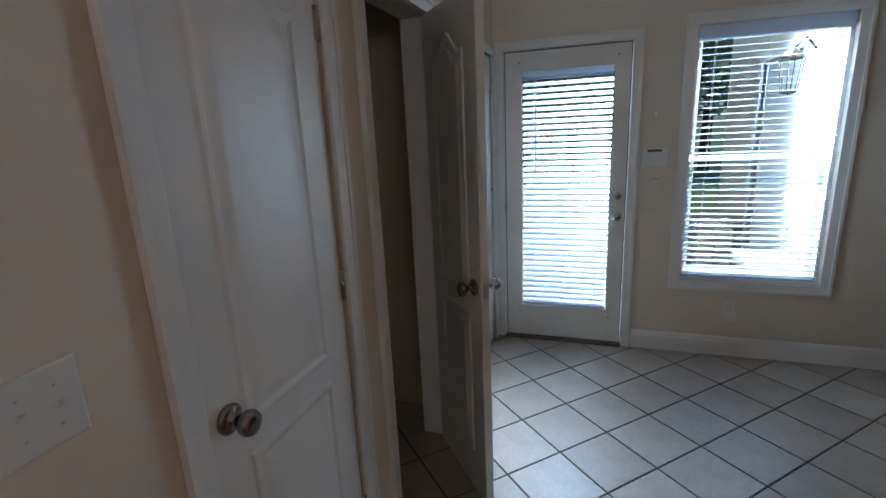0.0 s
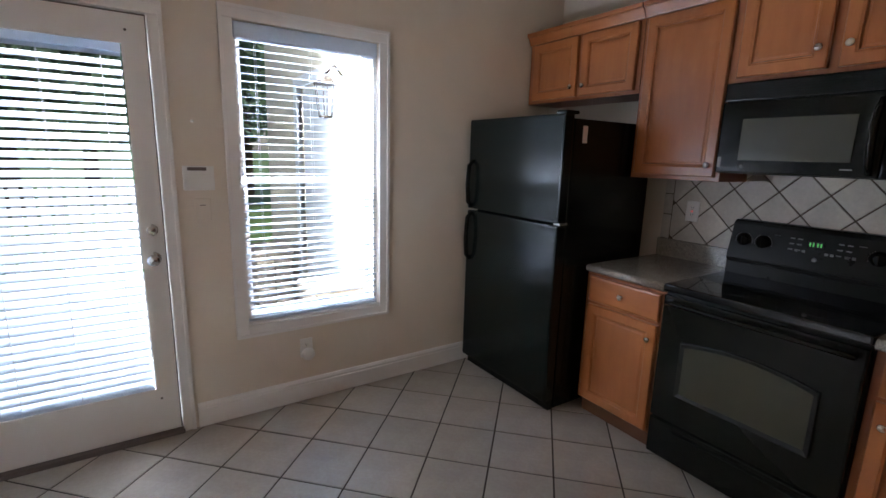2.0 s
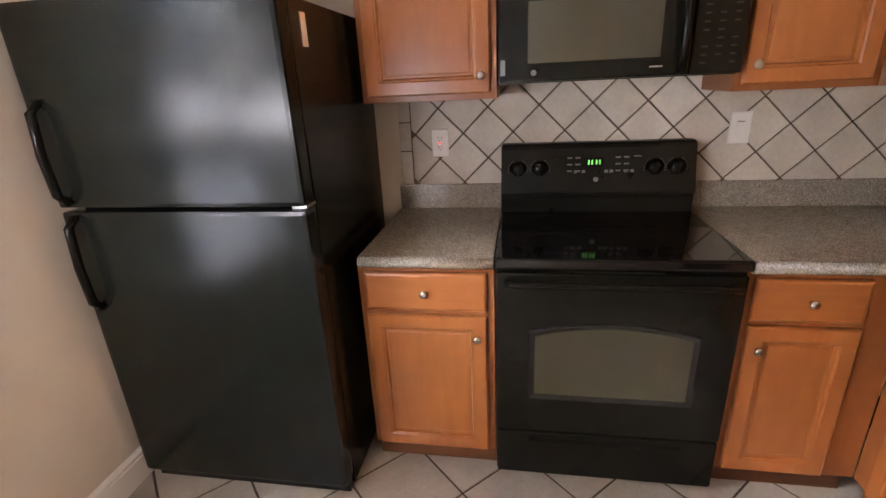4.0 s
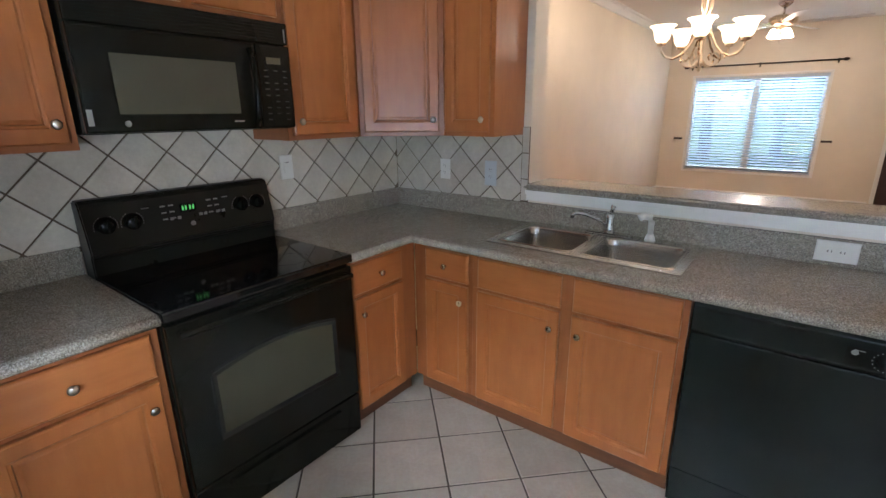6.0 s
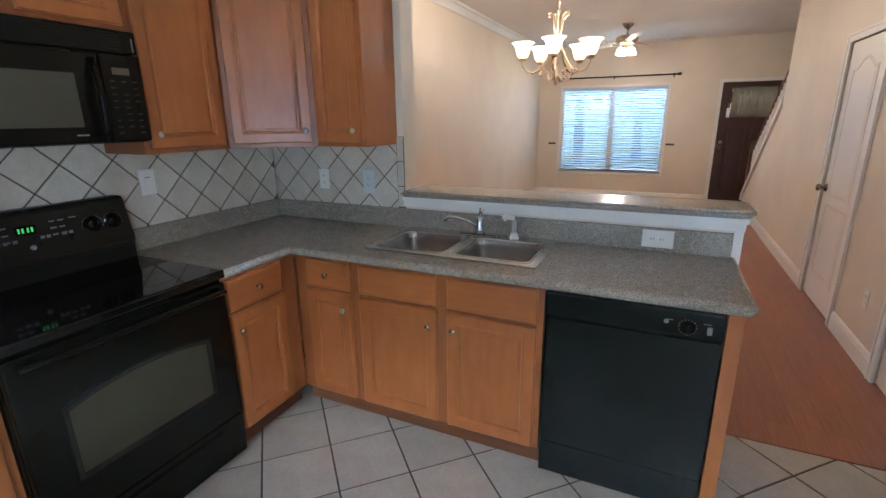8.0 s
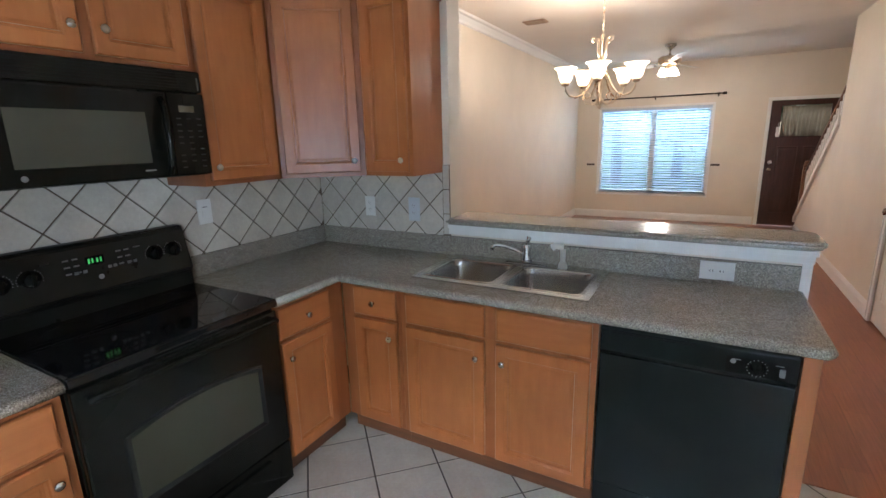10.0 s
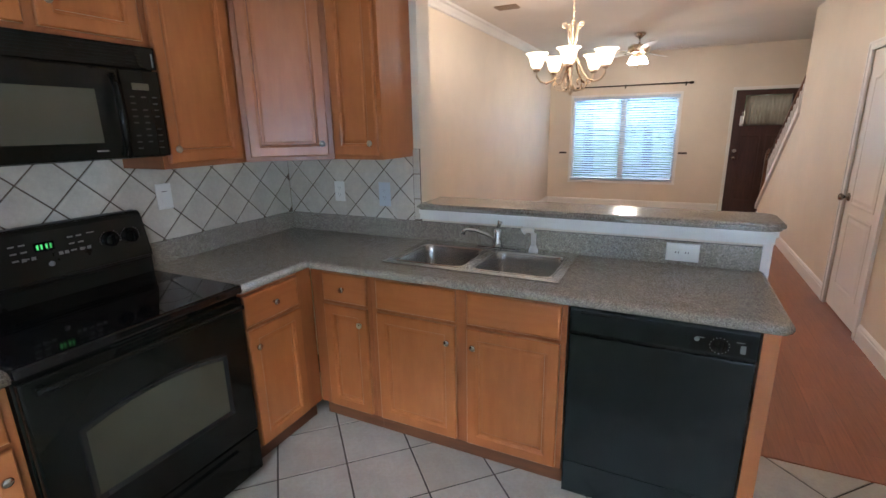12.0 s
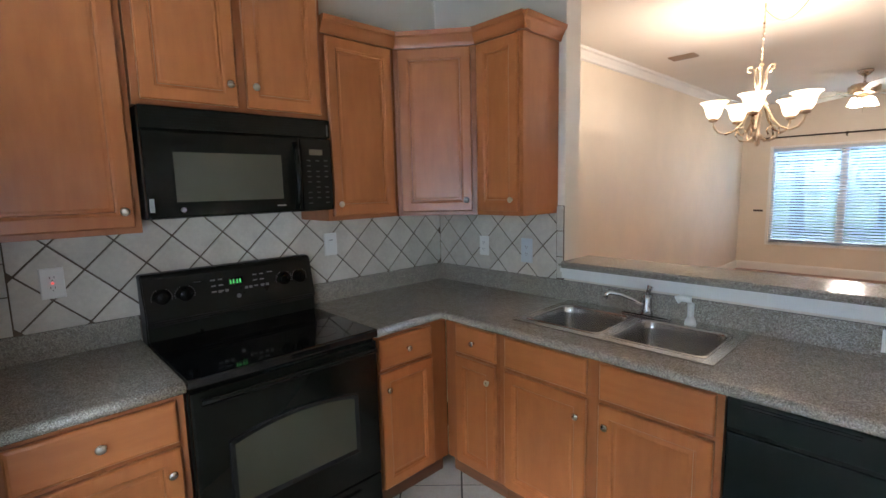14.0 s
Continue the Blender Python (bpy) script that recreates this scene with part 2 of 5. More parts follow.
def lathe(bm, profile, place=(0, 0, 0), axis="Z", n=20):
    """Turns (radius, height) pairs round an axis through place."""
    rings = []
    for r, h in profile:
        ring = []
        for i in range(n):
            a = 2 * math.pi * i / n
            p = (r * math.cos(a), r * math.sin(a), h)
            if axis == "X":
                p = (p[2], p[0], p[1])
            elif axis == "Y":
                p = (p[1], p[2], p[0])
            ring.append(bm.verts.new(Vector(place) + Vector(p)))
        rings.append(ring)
    for a, b in zip(rings, rings[1:]):
        for i in range(n):
            bm.faces.new((a[i], a[(i + 1) % n], b[(i + 1) % n], b[i])).smooth = True
    bm.faces.new(list(reversed(rings[0])))
    bm.faces.new(rings[-1])
    return bm


def tube(bm, points, radius, n=8):
    """A round bar along points; radius may be a list."""
    pts = [Vector(p) for p in points]
    rings = []
    up = Vector((0.31, 0.17, 0.93))
    for i, p in enumerate(pts):
        d = (pts[min(i + 1, len(pts) - 1)] - pts[max(i - 1, 0)]).normalized()
        a = d.cross(up).normalized()
        b = d.cross(a)
        r = radius[i] if isinstance(radius, (list, tuple)) else radius
        rings.append([bm.verts.new(p + r * (math.cos(2 * math.pi * k / n) * a + math.sin(2 * math.pi * k / n) * b)) for k in range(n)])
    for a, b in zip(rings, rings[1:]):
        for k in range(n):
            bm.faces.new((a[k], a[(k + 1) % n], b[(k + 1) % n], b[k])).smooth = True
    bm.faces.new(list(reversed(rings[0])))
    bm.faces.new(rings[-1])
    return bm


def prism(bm, outline, offset):
    """Extrudes a flat outline of points by an offset."""
    a = [bm.verts.new(p) for p in outline]
    b = [bm.verts.new(Vector(p) + Vector(offset)) for p in outline]
    bm.faces.new(a)
    bm.faces.new(list(reversed(b)))
    for i in range(len(a)):
        j = (i + 1) % len(a)
        bm.faces.new((a[j], a[i], b[i], b[j]))
    bmesh.ops.recalc_face_normals(bm, faces=bm.faces)
    return bm


def rings_on(bm, origin, u, v, n, outlines, cap=True):
    """Bridges a row of outlines [(points, depth)], each a list of (a, b) along u and v, at its depth along n."""
    o, u, v, n = Vector(origin), Vector(u), Vector(v), Vector(n)
    loops = [[bm.verts.new(o + a * u + b * v + d * n) for a, b in pts] for pts, d in outlines]
    for p, q in zip(loops, loops[1:]):
        for i in range(len(p)):
            j = (i + 1) % len(p)
            bm.faces.new((p[i], p[j], q[j], q[i]))
    if cap:
        bm.faces.new(loops[-1])
    return bm


def rect(w, h, i):
    return [(i, i), (w - i, i), (w - i, h - i), (i, h - i)]


def raised(bm, origin, u, v, n, w, h, frame_w=0.055, t=0.022, deep=0.013):
    """A framed door front with a sunk, bevelled field."""
    fw = min(frame_w, 0.3 * min(w, h))
    rows = [(rect(w, h, 0.0), 0.0), (rect(w, h, 0.0), t - 0.005), (rect(w, h, 0.005), t), (rect(w, h, fw - 0.008), t), (rect(w, h, fw - 0.004), t - 0.003), (rect(w, h, fw + 0.002), t - 0.004), (rect(w, h, fw + 0.006), t - deep),
            (rect(w, h, fw + 0.014), t - deep), (rect(w, h, fw + 0.02), t - deep + 0.002)]
    rings_on(bm, origin, u, v, n, rows)
    back = bm.verts.new
    o, u, v = Vector(origin), Vector(u), Vector(v)
    bm.faces.new([back(o + a * u + b * v) for a, b in reversed(rect(w, h, 0))])
    return bm


def slab(bm, origin, u, v, n, w, h, t=0.019, edge=0.012):
    rings_on(bm, origin, u, v, n, [(rect(w, h, 0), 0), (rect(w, h, 0), t - 0.007), (rect(w, h, edge * 0.4), t - 0.002), (rect(w, h, edge), t)])
    o, u, v = Vector(origin), Vector(u), Vector(v)
    bm.faces.new([bm.verts.new(o + a * u + b * v) for a, b in reversed(rect(w, h, 0))])
    return bm


def mesh_of(name, bm, material):
    bmesh.ops.recalc_face_normals(bm, faces=bm.faces)
    me = bpy.data.meshes.new(name)
    bm.to_mesh(me)
    bm.free()
    me.materials.append(material)
    return me


def part(name, bm, material, parent, label=""):
    ob = new(name, mesh_of(name, bm, material))
    ob.parent = parent
    ob.matrix_parent_inverse = parent.matrix_world.inverted() if parent.type == "EMPTY" else Matrix.Identity(4)
    return tagged(ob, label)


def thing(name, place, label, category, group="", kind=""):
    ob = new(name)
    ob.empty_display_size = 0.05
    ob.location = place
    ob.matrix_world = Matrix.Translation(place)
    return tagged(ob, label, category, group, kind)


def solid(name, bm, material, label, category, kind="", group=""):
    return tagged(new(name, mesh_of(name, bm, material)), label, category, group, kind)


def structure(name, bm, material, label, category):
    return solid(name, bm, material, label, category, "structure")


def wall_x(x0, x1, y0, y1, z0, z1, holes):
    """A wall along y with holes (y0, y1, z0, z1)."""
    bm = bmesh.new()
    ys = sorted({y0, y1, *[h[0] for h in holes], *[h[1] for h in holes]})
    for a, b in zip(ys, ys[1:]):
        hs = sorted([h for h in holes if h[0] <= a + 1e-6 and h[1] >= b - 1e-6], key=lambda h: h[2])
        z = z0
        for h in hs:
            if h[2] > z + 1e-6:
                box(bm, x0, x1, a, b, z, h[2])
            z = h[3]
        if z < z1:
            box(bm, x0, x1, a, b, z, z1)
    bmesh.ops.remove_doubles(bm, verts=bm.verts, dist=1e-5)
    return bm


def wall_y(y0, y1, x0, x1, z0, z1, holes):
    bm = wall_x(-y1, -y0, x0, x1, z0, z1, holes)
    for v in bm.verts:
        v.co = Vector((v.co.y, -v.co.x, v.co.z))
    return bm

# ---- the large structure ----
XL, XR, YB, YF, ZC = -0.63, 2.92, 3.47, -6.92, 2.76
D1, D2, D3 = (0.725, 1.285), (1.545, 2.155), (2.66, 3.385)
DA, DB = (-2.30, -1.54), (-0.645, 0.115)
TOP = 2.06
structure("ground", boxed(-300, 300, -300, 300, -0.4, -0.14), GRASS, "mown green lawn around the house", "lawn")
structure("pavement", boxed(-3, 6, YB + 0.14, 7.5, -0.139, -0.03), CONCRETE, "pale concrete patio slab behind the house", "patio")
structure("floor", boxed(XL - 1.2, XR + 0.1, 0.205, YB + 0.1, -0.1, -0.004), GROUT, "tiled kitchen floor with dark grout joints", "floor")
structure("floor_living", boxed(-2.0, XR + 0.1, YF - 0.1, 0.203, -0.1, 0.002), PLANK, "glossy red-brown laminate plank floor", "floor")
structure("ceiling", boxed(-2.0, XR + 0.1, YF - 0.1, YB + 0.1, ZC, ZC + 0.12), CEIL, "off-white textured ceiling over the whole floor", "ceiling")
WX0, WX1, WZ0, WZ1 = 0.630, 1.422, 0.53, 2.118
BX0, BX1 = -0.547, 0.270
LX0, LX1, LZ0, LZ1 = 0.64, 2.48, 0.48, 2.035
FX0, FX1 = -1.09, -0.19
structure("wall_north", wall_y(YB, YB + 0.14, -2.0, XR + 0.1, -0.1, ZC, [(WX0, WX1, WZ0, WZ1), (BX0 - 0.02, BX1 + 0.02, -0.1, 2.085)]), CREAM, "cream painted kitchen wall with door and window", "wall")
structure("wall_east", boxed(XR, XR + 0.1, YF, YB, -0.1, ZC), CREAM, "long cream painted side wall", "wall")
structure("wall_south", wall_y(YF - 0.14, YF, -2.0, XR + 0.1, -0.1, ZC, [(LX0, LX1, LZ0, LZ1), (FX0 - 0.02, FX1 + 0.02, -0.1, TOP)]), CREAM, "cream painted front wall with door and window", "wall")
YE = -4.45
structure("wall_west", wall_x(XL - 0.12, XL, YE, YB, -0.1, ZC, [(a - 0.015, b + 0.015, -0.1, TOP) for a, b in (DA, DB, D1, D2, D3)]), CREAM, "cream painted hall wall with a row of doors", "wall")
structure("wall_stairs", boxed(-2.0, -1.88, YF, YB, -0.1, ZC), CREAM, "plain cream wall behind stairs and closets", "wall")
structure("wall_closet_south", boxed(-1.88, XL - 0.12, 1.36, 1.44, -0.1, ZC), CREAM, "plain closet side wall", "wall")
structure("wall_closet_north", boxed(-1.88, XL - 0.12, 2.40, 2.48, -0.1, ZC), CREAM, "plain closet side wall", "wall")
bm = prism(bmesh.new(), [(XL - 0.11, -6.38, 0.003), (XL - 0.11, -6.38, 0.17), (XL - 0.11, YE, 1.62), (XL - 0.11, YE, 0.003)], (0.105, 0, 0))
structure("wall_knee", bm, CREAM, "cream knee wall cut along the stair slope", "wall")
bm = prism(bmesh.new(), [(XL - 0.12, -6.42, 0.16), (XL - 0.12, YE, 1.625), (XL - 0.12, YE, 1.72), (XL - 0.12, -6.42, 0.25)], (0.145, 0, 0))
structure("trim_stringer", bm, WHITE, "white sloping cap on the stair knee wall", "trim")
# partition behind the sink: full height by the corner, half height under the bar
PX, PY0, PY1 = 1.94, 0.105, 0.243
structure("wall_partition", boxed(PX, XR, PY0, PY1, 0.0, ZC), CREAM, "cream partition end wall between kitchen and dining", "wall")
structure("wall_bar", boxed(0.30, PX, PY0, PY1, 0.0, 1.092), CREAM, "cream half-height wall carrying the breakfast bar", "wall")
structure("trim_bar", box(boxed(0.262, PX, PY1 + 0.001, PY1 + 0.026, 1.035, 1.0935, 0.006), 0.255, PX, PY1 + 0.027, PY1 + 0.04, 1.07, 1.0935, 0.004), WHITE, "white moulding under the raised bar top", "trim")
structure("trim_bar_end", boxed(0.262, 0.299, PY0 - 0.02, PY1 + 0.0, 0.006, 1.0935, 0.004), WHITE, "white end board of the half wall", "trim")


def skirting(name, points, h=0.135):
    """A moulded board along the floor between two points; the room lies to the left of the way from a to b."""
    a, b = (Vector((*p, 0)) for p in points)
    d = (b - a).normalized()
    n = Vector((-d.y, d.x, 0))
    prof = [(0.001, 0.0), (0.016, 0.0), (0.016, h - 0.035), (0.012, h - 0.03), (0.013, h - 0.018), (0.006, h - 0.004), (0.001, h)]
    bm = prism(bmesh.new(), [a + n * p + Vector((0, 0, q + 0.003)) for p, q in prof], b - a)
    return structure(name, bm, WHITE, "white moulded baseboard along the wall foot", "baseboard")


skirting("baseboard", ((XR, YB), (BX1 + 0.078, YB)))
for a, b in ((YE, DA[0] - 0.075), (DA[1] + 0.075, DB[0] - 0.075), (DB[1] + 0.075, D1[0] - 0.075), (D1[1] + 0.075, D2[0] - 0.075), (D2[1] + 0.075, D3[0] - 0.075)):
    skirting("baseboard", ((XL, b), (XL, a)))
skirting("baseboard", ((FX1 + 0.078, YF), (XR, YF)))
skirting("baseboard", ((XR, YF), (XR, PY0)))
skirting("baseboard", ((XL - 0.005, YE - 0.003), (XL - 0.005, -6.37)))
# crown moulding of the dining side
prof = [(0.0, 0.0), (-0.085, 0.0), (-0.08, -0.02), (-0.055, -0.03), (-0.03, -0.062), (-0.018, -0.085), (0.0, -0.095)]
structure("trim_crown", prism(bmesh.new(), [(XR + a - 0.001, YF + 0.002, ZC + b - 0.001) for a, b in prof], (0, PY0 - YF - 0.004, 0)), WHITE, "white crown moulding along the ceiling", "trim")


def casing(name, x_or_y, lo, hi, z0, z1, along, out, w=0.062, t=0.017, sill=False):
    """A moulded white frame round an opening, on a wall face; along 'x' or 'y', out is the sign of the room side."""
    outer = [(lo - w, z0 - (w if sill else 0)), (hi + w, z0 - (w if sill else 0)), (hi + w, z1 + w), (lo - w, z1 + w)]
    bm = bmesh.new()

    def bar(a0, a1, b0, b1):
        lo_t, hi_t = sorted((x_or_y + out * 0.001, x_or_y + out * t))
        if along == "x":
            box(bm, a0, a1, lo_t, hi_t, b0, b1, 0.005)
        else:
            box(bm, lo_t, hi_t, a0, a1, b0, b1, 0.005)

    def lip(a0, a1, b0, b1):
        lo_t, hi_t = sorted((x_or_y + out * (t - 0.002), x_or_y + out * (t + 0.006)))
        if along == "x":
            box(bm, a0, a1, lo_t, hi_t, b0, b1, 0.003)
        else:
            box(bm, lo_t, hi_t, a0, a1, b0, b1, 0.003)

    bar(lo - w, lo, outer[0][1], z1), bar(hi, hi + w, outer[0][1], z1), bar(lo - w, hi + w, z1, z1 + w)
    lip(lo - w, lo - w + 0.018, outer[0][1], z1 + w - 0.018), lip(hi + w - 0.018, hi + w, outer[0][1], z1 + w - 0.018), lip(lo - w, hi + w, z1 + w - 0.018, z1 + w)
    if sill:
        bar(lo, hi, z0 - w, z0), lip(lo - w + 0.018, hi + w - 0.018, z0 - w, z0 - w + 0.018)
    return structure(name, bm, WHITE, "white painted moulded casing", "trim")


for d in (DA, DB, D1, D2):
    casing("trim", XL, d[0] - 0.004, d[1] + 0.004, 0.003, TOP - 0.012, "y", 1)
casing("trim", XL, D3[0] - 0.004, D3[1] + 0.004, 0.003, TOP - 0.012, "y", 1, 0.05)
casing("trim", YB, BX0 - 0.006, BX1 + 0.006, 0.003, 2.078, "x", -1, 0.058)
casing("trim", YB, WX0, WX1, WZ0, WZ1, "x", -1, 0.066, sill=True)
casing("trim", YF, LX0, LX1, LZ0, LZ1, "x", 1, 0.035, 0.012, sill=True)
casing("trim", YF, FX0 - 0.006, FX1 + 0.006, 0.003, 2.045, "x", 1, 0.05)
# jambs of the open closet doorway
bm = boxed(XL - 0.125, XL - 0.001, D2[0] - 0.014, D2[0] - 0.001, 0.003, TOP - 0.014)
box(bm, XL - 0.125, XL - 0.001, D2[1] + 0.001, D2[1] + 0.014, 0.003, TOP - 0.014)
box(bm, XL - 0.125, XL - 0.001, D2[0] - 0.014, D2[1] + 0.014, TOP - 0.013, TOP - 0.001)
structure("trim", bm, WHITE, "white painted closet door jambs", "trim")


# ---- doors ----
def panel_outline(w, h, inset, rise):
    pts = [(inset, inset), (w - inset, inset)]
    if rise == 0:
        return pts + [(w - inset, h - inset), (inset, h - inset)]
    for k in range(21):
        s = 1 - k / 10
        bumped = rise * 0.5 * (1 + math.cos(math.pi * max(-1, min(1, s / 0.85))))
        pts.append((w / 2 + s * (w / 2 - inset), h - rise + bumped - inset))
    return pts


def moulded_panel(o, u, n, w, h, rise):
    bm = bmesh.new()
    rows = [(panel_outline(w, h, i, rise), d) for i, d in ((0, 0.0005), (0.006, 0.006), (0.016, 0.006), (0.026, 0.001), (0.034, 0.0015), (0.055, 0.006), (0.06, 0.0065))]
    return rings_on(bm, o, u, (0, 0, 1), n, rows)


def knob_set(parent, place, n, material=DARKNICKEL, label="brushed nickel door knob"):
    """A round knob with its rose; n is the way it sticks out of the door."""
    n = Vector(n)
    turn = Vector((0, 0, 1)).rotation_difference(n).to_matrix()
    bm = lathe(bmesh.new(), [(0.0, 0), (0.033, 0.0), (0.034, 0.006), (0.026, 0.012), (0.012, 0.016), (0.011, 0.03), (0.018, 0.036), (0.027, 0.046), (0.029, 0.056), (0.025, 0.066), (0.012, 0.071), (0.001, 0.072)])
    for v in bm.verts:
        v.co = turn @ v.co + Vector(place)
    return part("knob", bm, material, parent, label)


def hinge(parent, place, n, u):
    n, u = Vector(n), Vector(u)
    p = Vector(place)
    bm = tube(bmesh.new(), [p + n * 0.006 + Vector((0, 0, z)) for z in (-0.045, 0.045)], 0.006, 8)
    q = [p - u * 0.018 + n * 0.0025 + Vector((0, 0, s)) for s in (-0.044, 0.044)] + [p + u * 0.014 + n * 0.0025 + Vector((0, 0, s)) for s in (0.044, -0.044)]
    prism(bm, q, n * 0.0015)
    return part("hinge", bm, NICKEL, parent, "nickel butt hinge")


def leaf_board(o, u, n, w, h, t):
    bm = bmesh.new()
    o, u, n = Vector(o), Vector(u), Vector(n)
    prism(bm, [o, o + u * w, o + u * w + Vector((0, 0, h)), o + Vector((0, 0, h))], -n * t)
    bmesh.ops.bevel(bm, geom=list(bm.edges), offset=0.003, segments=1, affect="EDGES")
    return bm


def panel_door(name, o, u, n, w, label, knob_z=0.93, both=False, hinges=True, kind="structure"):
    """A two-panel moulded door; o: bottom corner of its front face on the latch side, u: way to the hinges, n: way it faces."""
    o, u, n = Vector(o), Vector(u), Vector(n)
    door = thing(name, o, label, "door", "", kind)
    h, t = 2.03, 0.035
    part("leaf", leaf_board(o, u, n, w, h, t), DOORWHITE, door)
    up = Vector((0, 0, 1))
    m = 0.105 if w < 0.7 else 0.125
    for face, way in ((0, n), (1, -n)):
        if face and not both:
            continue
        base = o - n * t * face
        uu = u
        part("lower_panel", moulded_panel(base + uu * m + up * 0.20, uu, way, w - 2 * m, knob_z - 0.33, 0), DOORWHITE, door)
        part("upper_panel", moulded_panel(base + uu * m + up * (knob_z - 0.062), uu, way, w - 2 * m, 1.975 - knob_z, 0.075), DOORWHITE, door)
        knob_set(door, base + uu * 0.062 + up * (knob_z - 0.01), way)
    if hinges:
        for z in (0.31, 1.11, 1.84):
            hinge(door, o + u * (w + 0.004) + up * z, n, u)
    part("latch_plate", prism(bmesh.new(), [o - u * 0.0008 - n * a + up * z for a, z in ((0.006, knob_z - 0.04), (0.029, knob_z - 0.04), (0.029, knob_z + 0.02), (0.006, knob_z + 0.02))], -u * 0.0012), NICKEL, door, "nickel latch plate")
    return door


FACE = XL - 0.006
for i, (d, lab) in enumerate(((D1, "closed white two-panel closet door with arched panel"), (D3, "closed white two-panel door beside the back door"), (DA, "closed white two-panel door in the hall wall"), (DB, "closed white two-panel hall door next to outlet"))):
    panel_door("door_%d" % (i + 1), (FACE, d[0] + 0.002, 0.012), (0, 1, 0), (1, 0, 0), d[1] - d[0] - 0.004, lab, 0.985 if d is D1 else 0.93)
# the closet door that stands open, hinged at its far jamb
hx, hy = XL + 0.012, D2[1] - 0.004
fx, fy = -0.285, 1.745
wd = math.hypot(fx - hx, fy - hy)
u = Vector(((hx - fx) / wd, (hy - fy) / wd, 0))
panel_door("door_5", (fx, fy, 0.012), u, Vector((u.y, -u.x, 0)), wd, "white two-panel closet door standing half open", 0.97, both=True)


def blind(name, x0, x1, y, z0, z1, count, depth, tilt, label, rail=0.045, head=0.05):
    """A horizontal blind: head rail, slats, bottom rail and ladder cords; tilt lifts the slats' +y edge."""
    b = thing(name, ((x0 + x1) / 2, y, z0), label, "blind")
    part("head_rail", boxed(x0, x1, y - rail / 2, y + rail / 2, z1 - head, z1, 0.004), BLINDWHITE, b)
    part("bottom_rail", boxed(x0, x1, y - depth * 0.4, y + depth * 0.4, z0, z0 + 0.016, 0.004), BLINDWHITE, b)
    n = 6
    bm = bmesh.new()
    cols = []
    for k in range(n + 1):
        s = k / n - 0.5
        zc = 0.12 * depth * (0.25 - s * s)
        yy, zz = s * depth * math.cos(tilt) - zc * math.sin(tilt), s * depth * math.sin(tilt) + zc * math.cos(tilt)
        cols.append([bm.verts.new((x, yy, zz + e)) for e in (0.0009, -0.0009) for x in (x0 + 0.003, x1 - 0.003)])
    for a, c in zip(cols, cols[1:]):
        bm.faces.new((a[0], a[1], c[1], c[0])), bm.faces.new((a[3], a[2], c[2], c[3]))
        bm.faces.new((a[1], a[3], c[3], c[1])), bm.faces.new((a[2], a[0], c[0], c[2]))
    bm.faces.new((cols[0][0], cols[0][2], cols[0][3], cols[0][1])), bm.faces.new((cols[-1][1], cols[-1][3], cols[-1][2], cols[-1][0]))
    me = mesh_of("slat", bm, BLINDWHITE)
    lo, hi = z0 + 0.03, z1 - head - 0.008
    for k in range(count):
        s = new("slat", me)
        s.parent = b
        s.matrix_parent_inverse = Matrix.Translation((-(x0 + x1) / 2, -y, -z0))
        s.location = (0, y, lo + (hi - lo) * k / (count - 1))
        s.rotation_euler = (random.uniform(-0.02, 0.02), random.uniform(-0.0012, 0.0012), 0)
    for f in (0.13, 0.5, 0.87):
        x = x0 + f * (x1 - x0)
        part("ladder_cord", tube(tube(bmesh.new(), [(x, y - depth * 0.45, z0 + 0.01), (x, y - depth * 0.45, z1 - head)], 0.0009, 5), [(x, y + depth * 0.45, z0 + 0.01), (x, y + depth * 0.45, z1 - head)], 0.0009, 5), CORD, b)
    return b


def pane(parent, x0, x1, y, z0, z1):
    p = part("pane", boxed(x0, x1, y - 0.002, y + 0.002, z0, z1), GLASS, parent, "clear window glass")
    p.visible_shadow = False
    return p


# glazed back door
GX0, GX1, GZ0, GZ1 = -0.428, 0.168, 0.272, 1.938
back = thing("door_6", ((BX0 + BX1) / 2, YB + 0.02, 0.02), "white back door with full glass and blinds", "door", "", "structure")
Y0, Y1 = YB + 0.004, YB + 0.044
part("leaf", wall_y(Y0, Y1, BX0, BX1, 0.025, 2.072, [(GX0 - 0.02, GX1 + 0.02, GZ0 - 0.02, GZ1 + 0.02)]), DOORWHITE, back)
bm = wall_y(Y0 - 0.014, Y0 - 0.001, GX0 - 0.045, GX1 + 0.045, GZ0 - 0.045, GZ1 + 0.045, [(GX0, GX1, GZ0, GZ1)])
part("glazing_frame", bm, DOORWHITE, back)
pane(back, GX0 - 0.02, GX1 + 0.02, Y1 - 0.008, GZ0 - 0.02, GZ1 + 0.02)
# thin dark strips paint the shade line of the gap round the leaf
for a, b, c, d in ((BX0, BX1, 2.066, 2.072), (BX1 - 0.006, BX1, 0.03, 2.0655), (BX0, BX0 + 0.005, 0.03, 2.0655)):
    part("weatherstrip", boxed(a, b, Y0 - 0.003, Y0 - 0.0005, c, d), RUBBER, back, "dark strip painting the shade in the door gap")
knob_set(back, (BX1 - 0.058, Y0, 0.955), (0, -1, 0), STEEL)
part("deadbolt", lathe(bmesh.new(), [(0.001, -0.001), (0.031, -0.001), (0.03, -0.008), (0.02, -0.011), (0.018, -0.016), (0.001, -0.018)], (BX1 - 0.058, Y0, 1.095), "Y"), STEEL, back, "steel deadbolt")
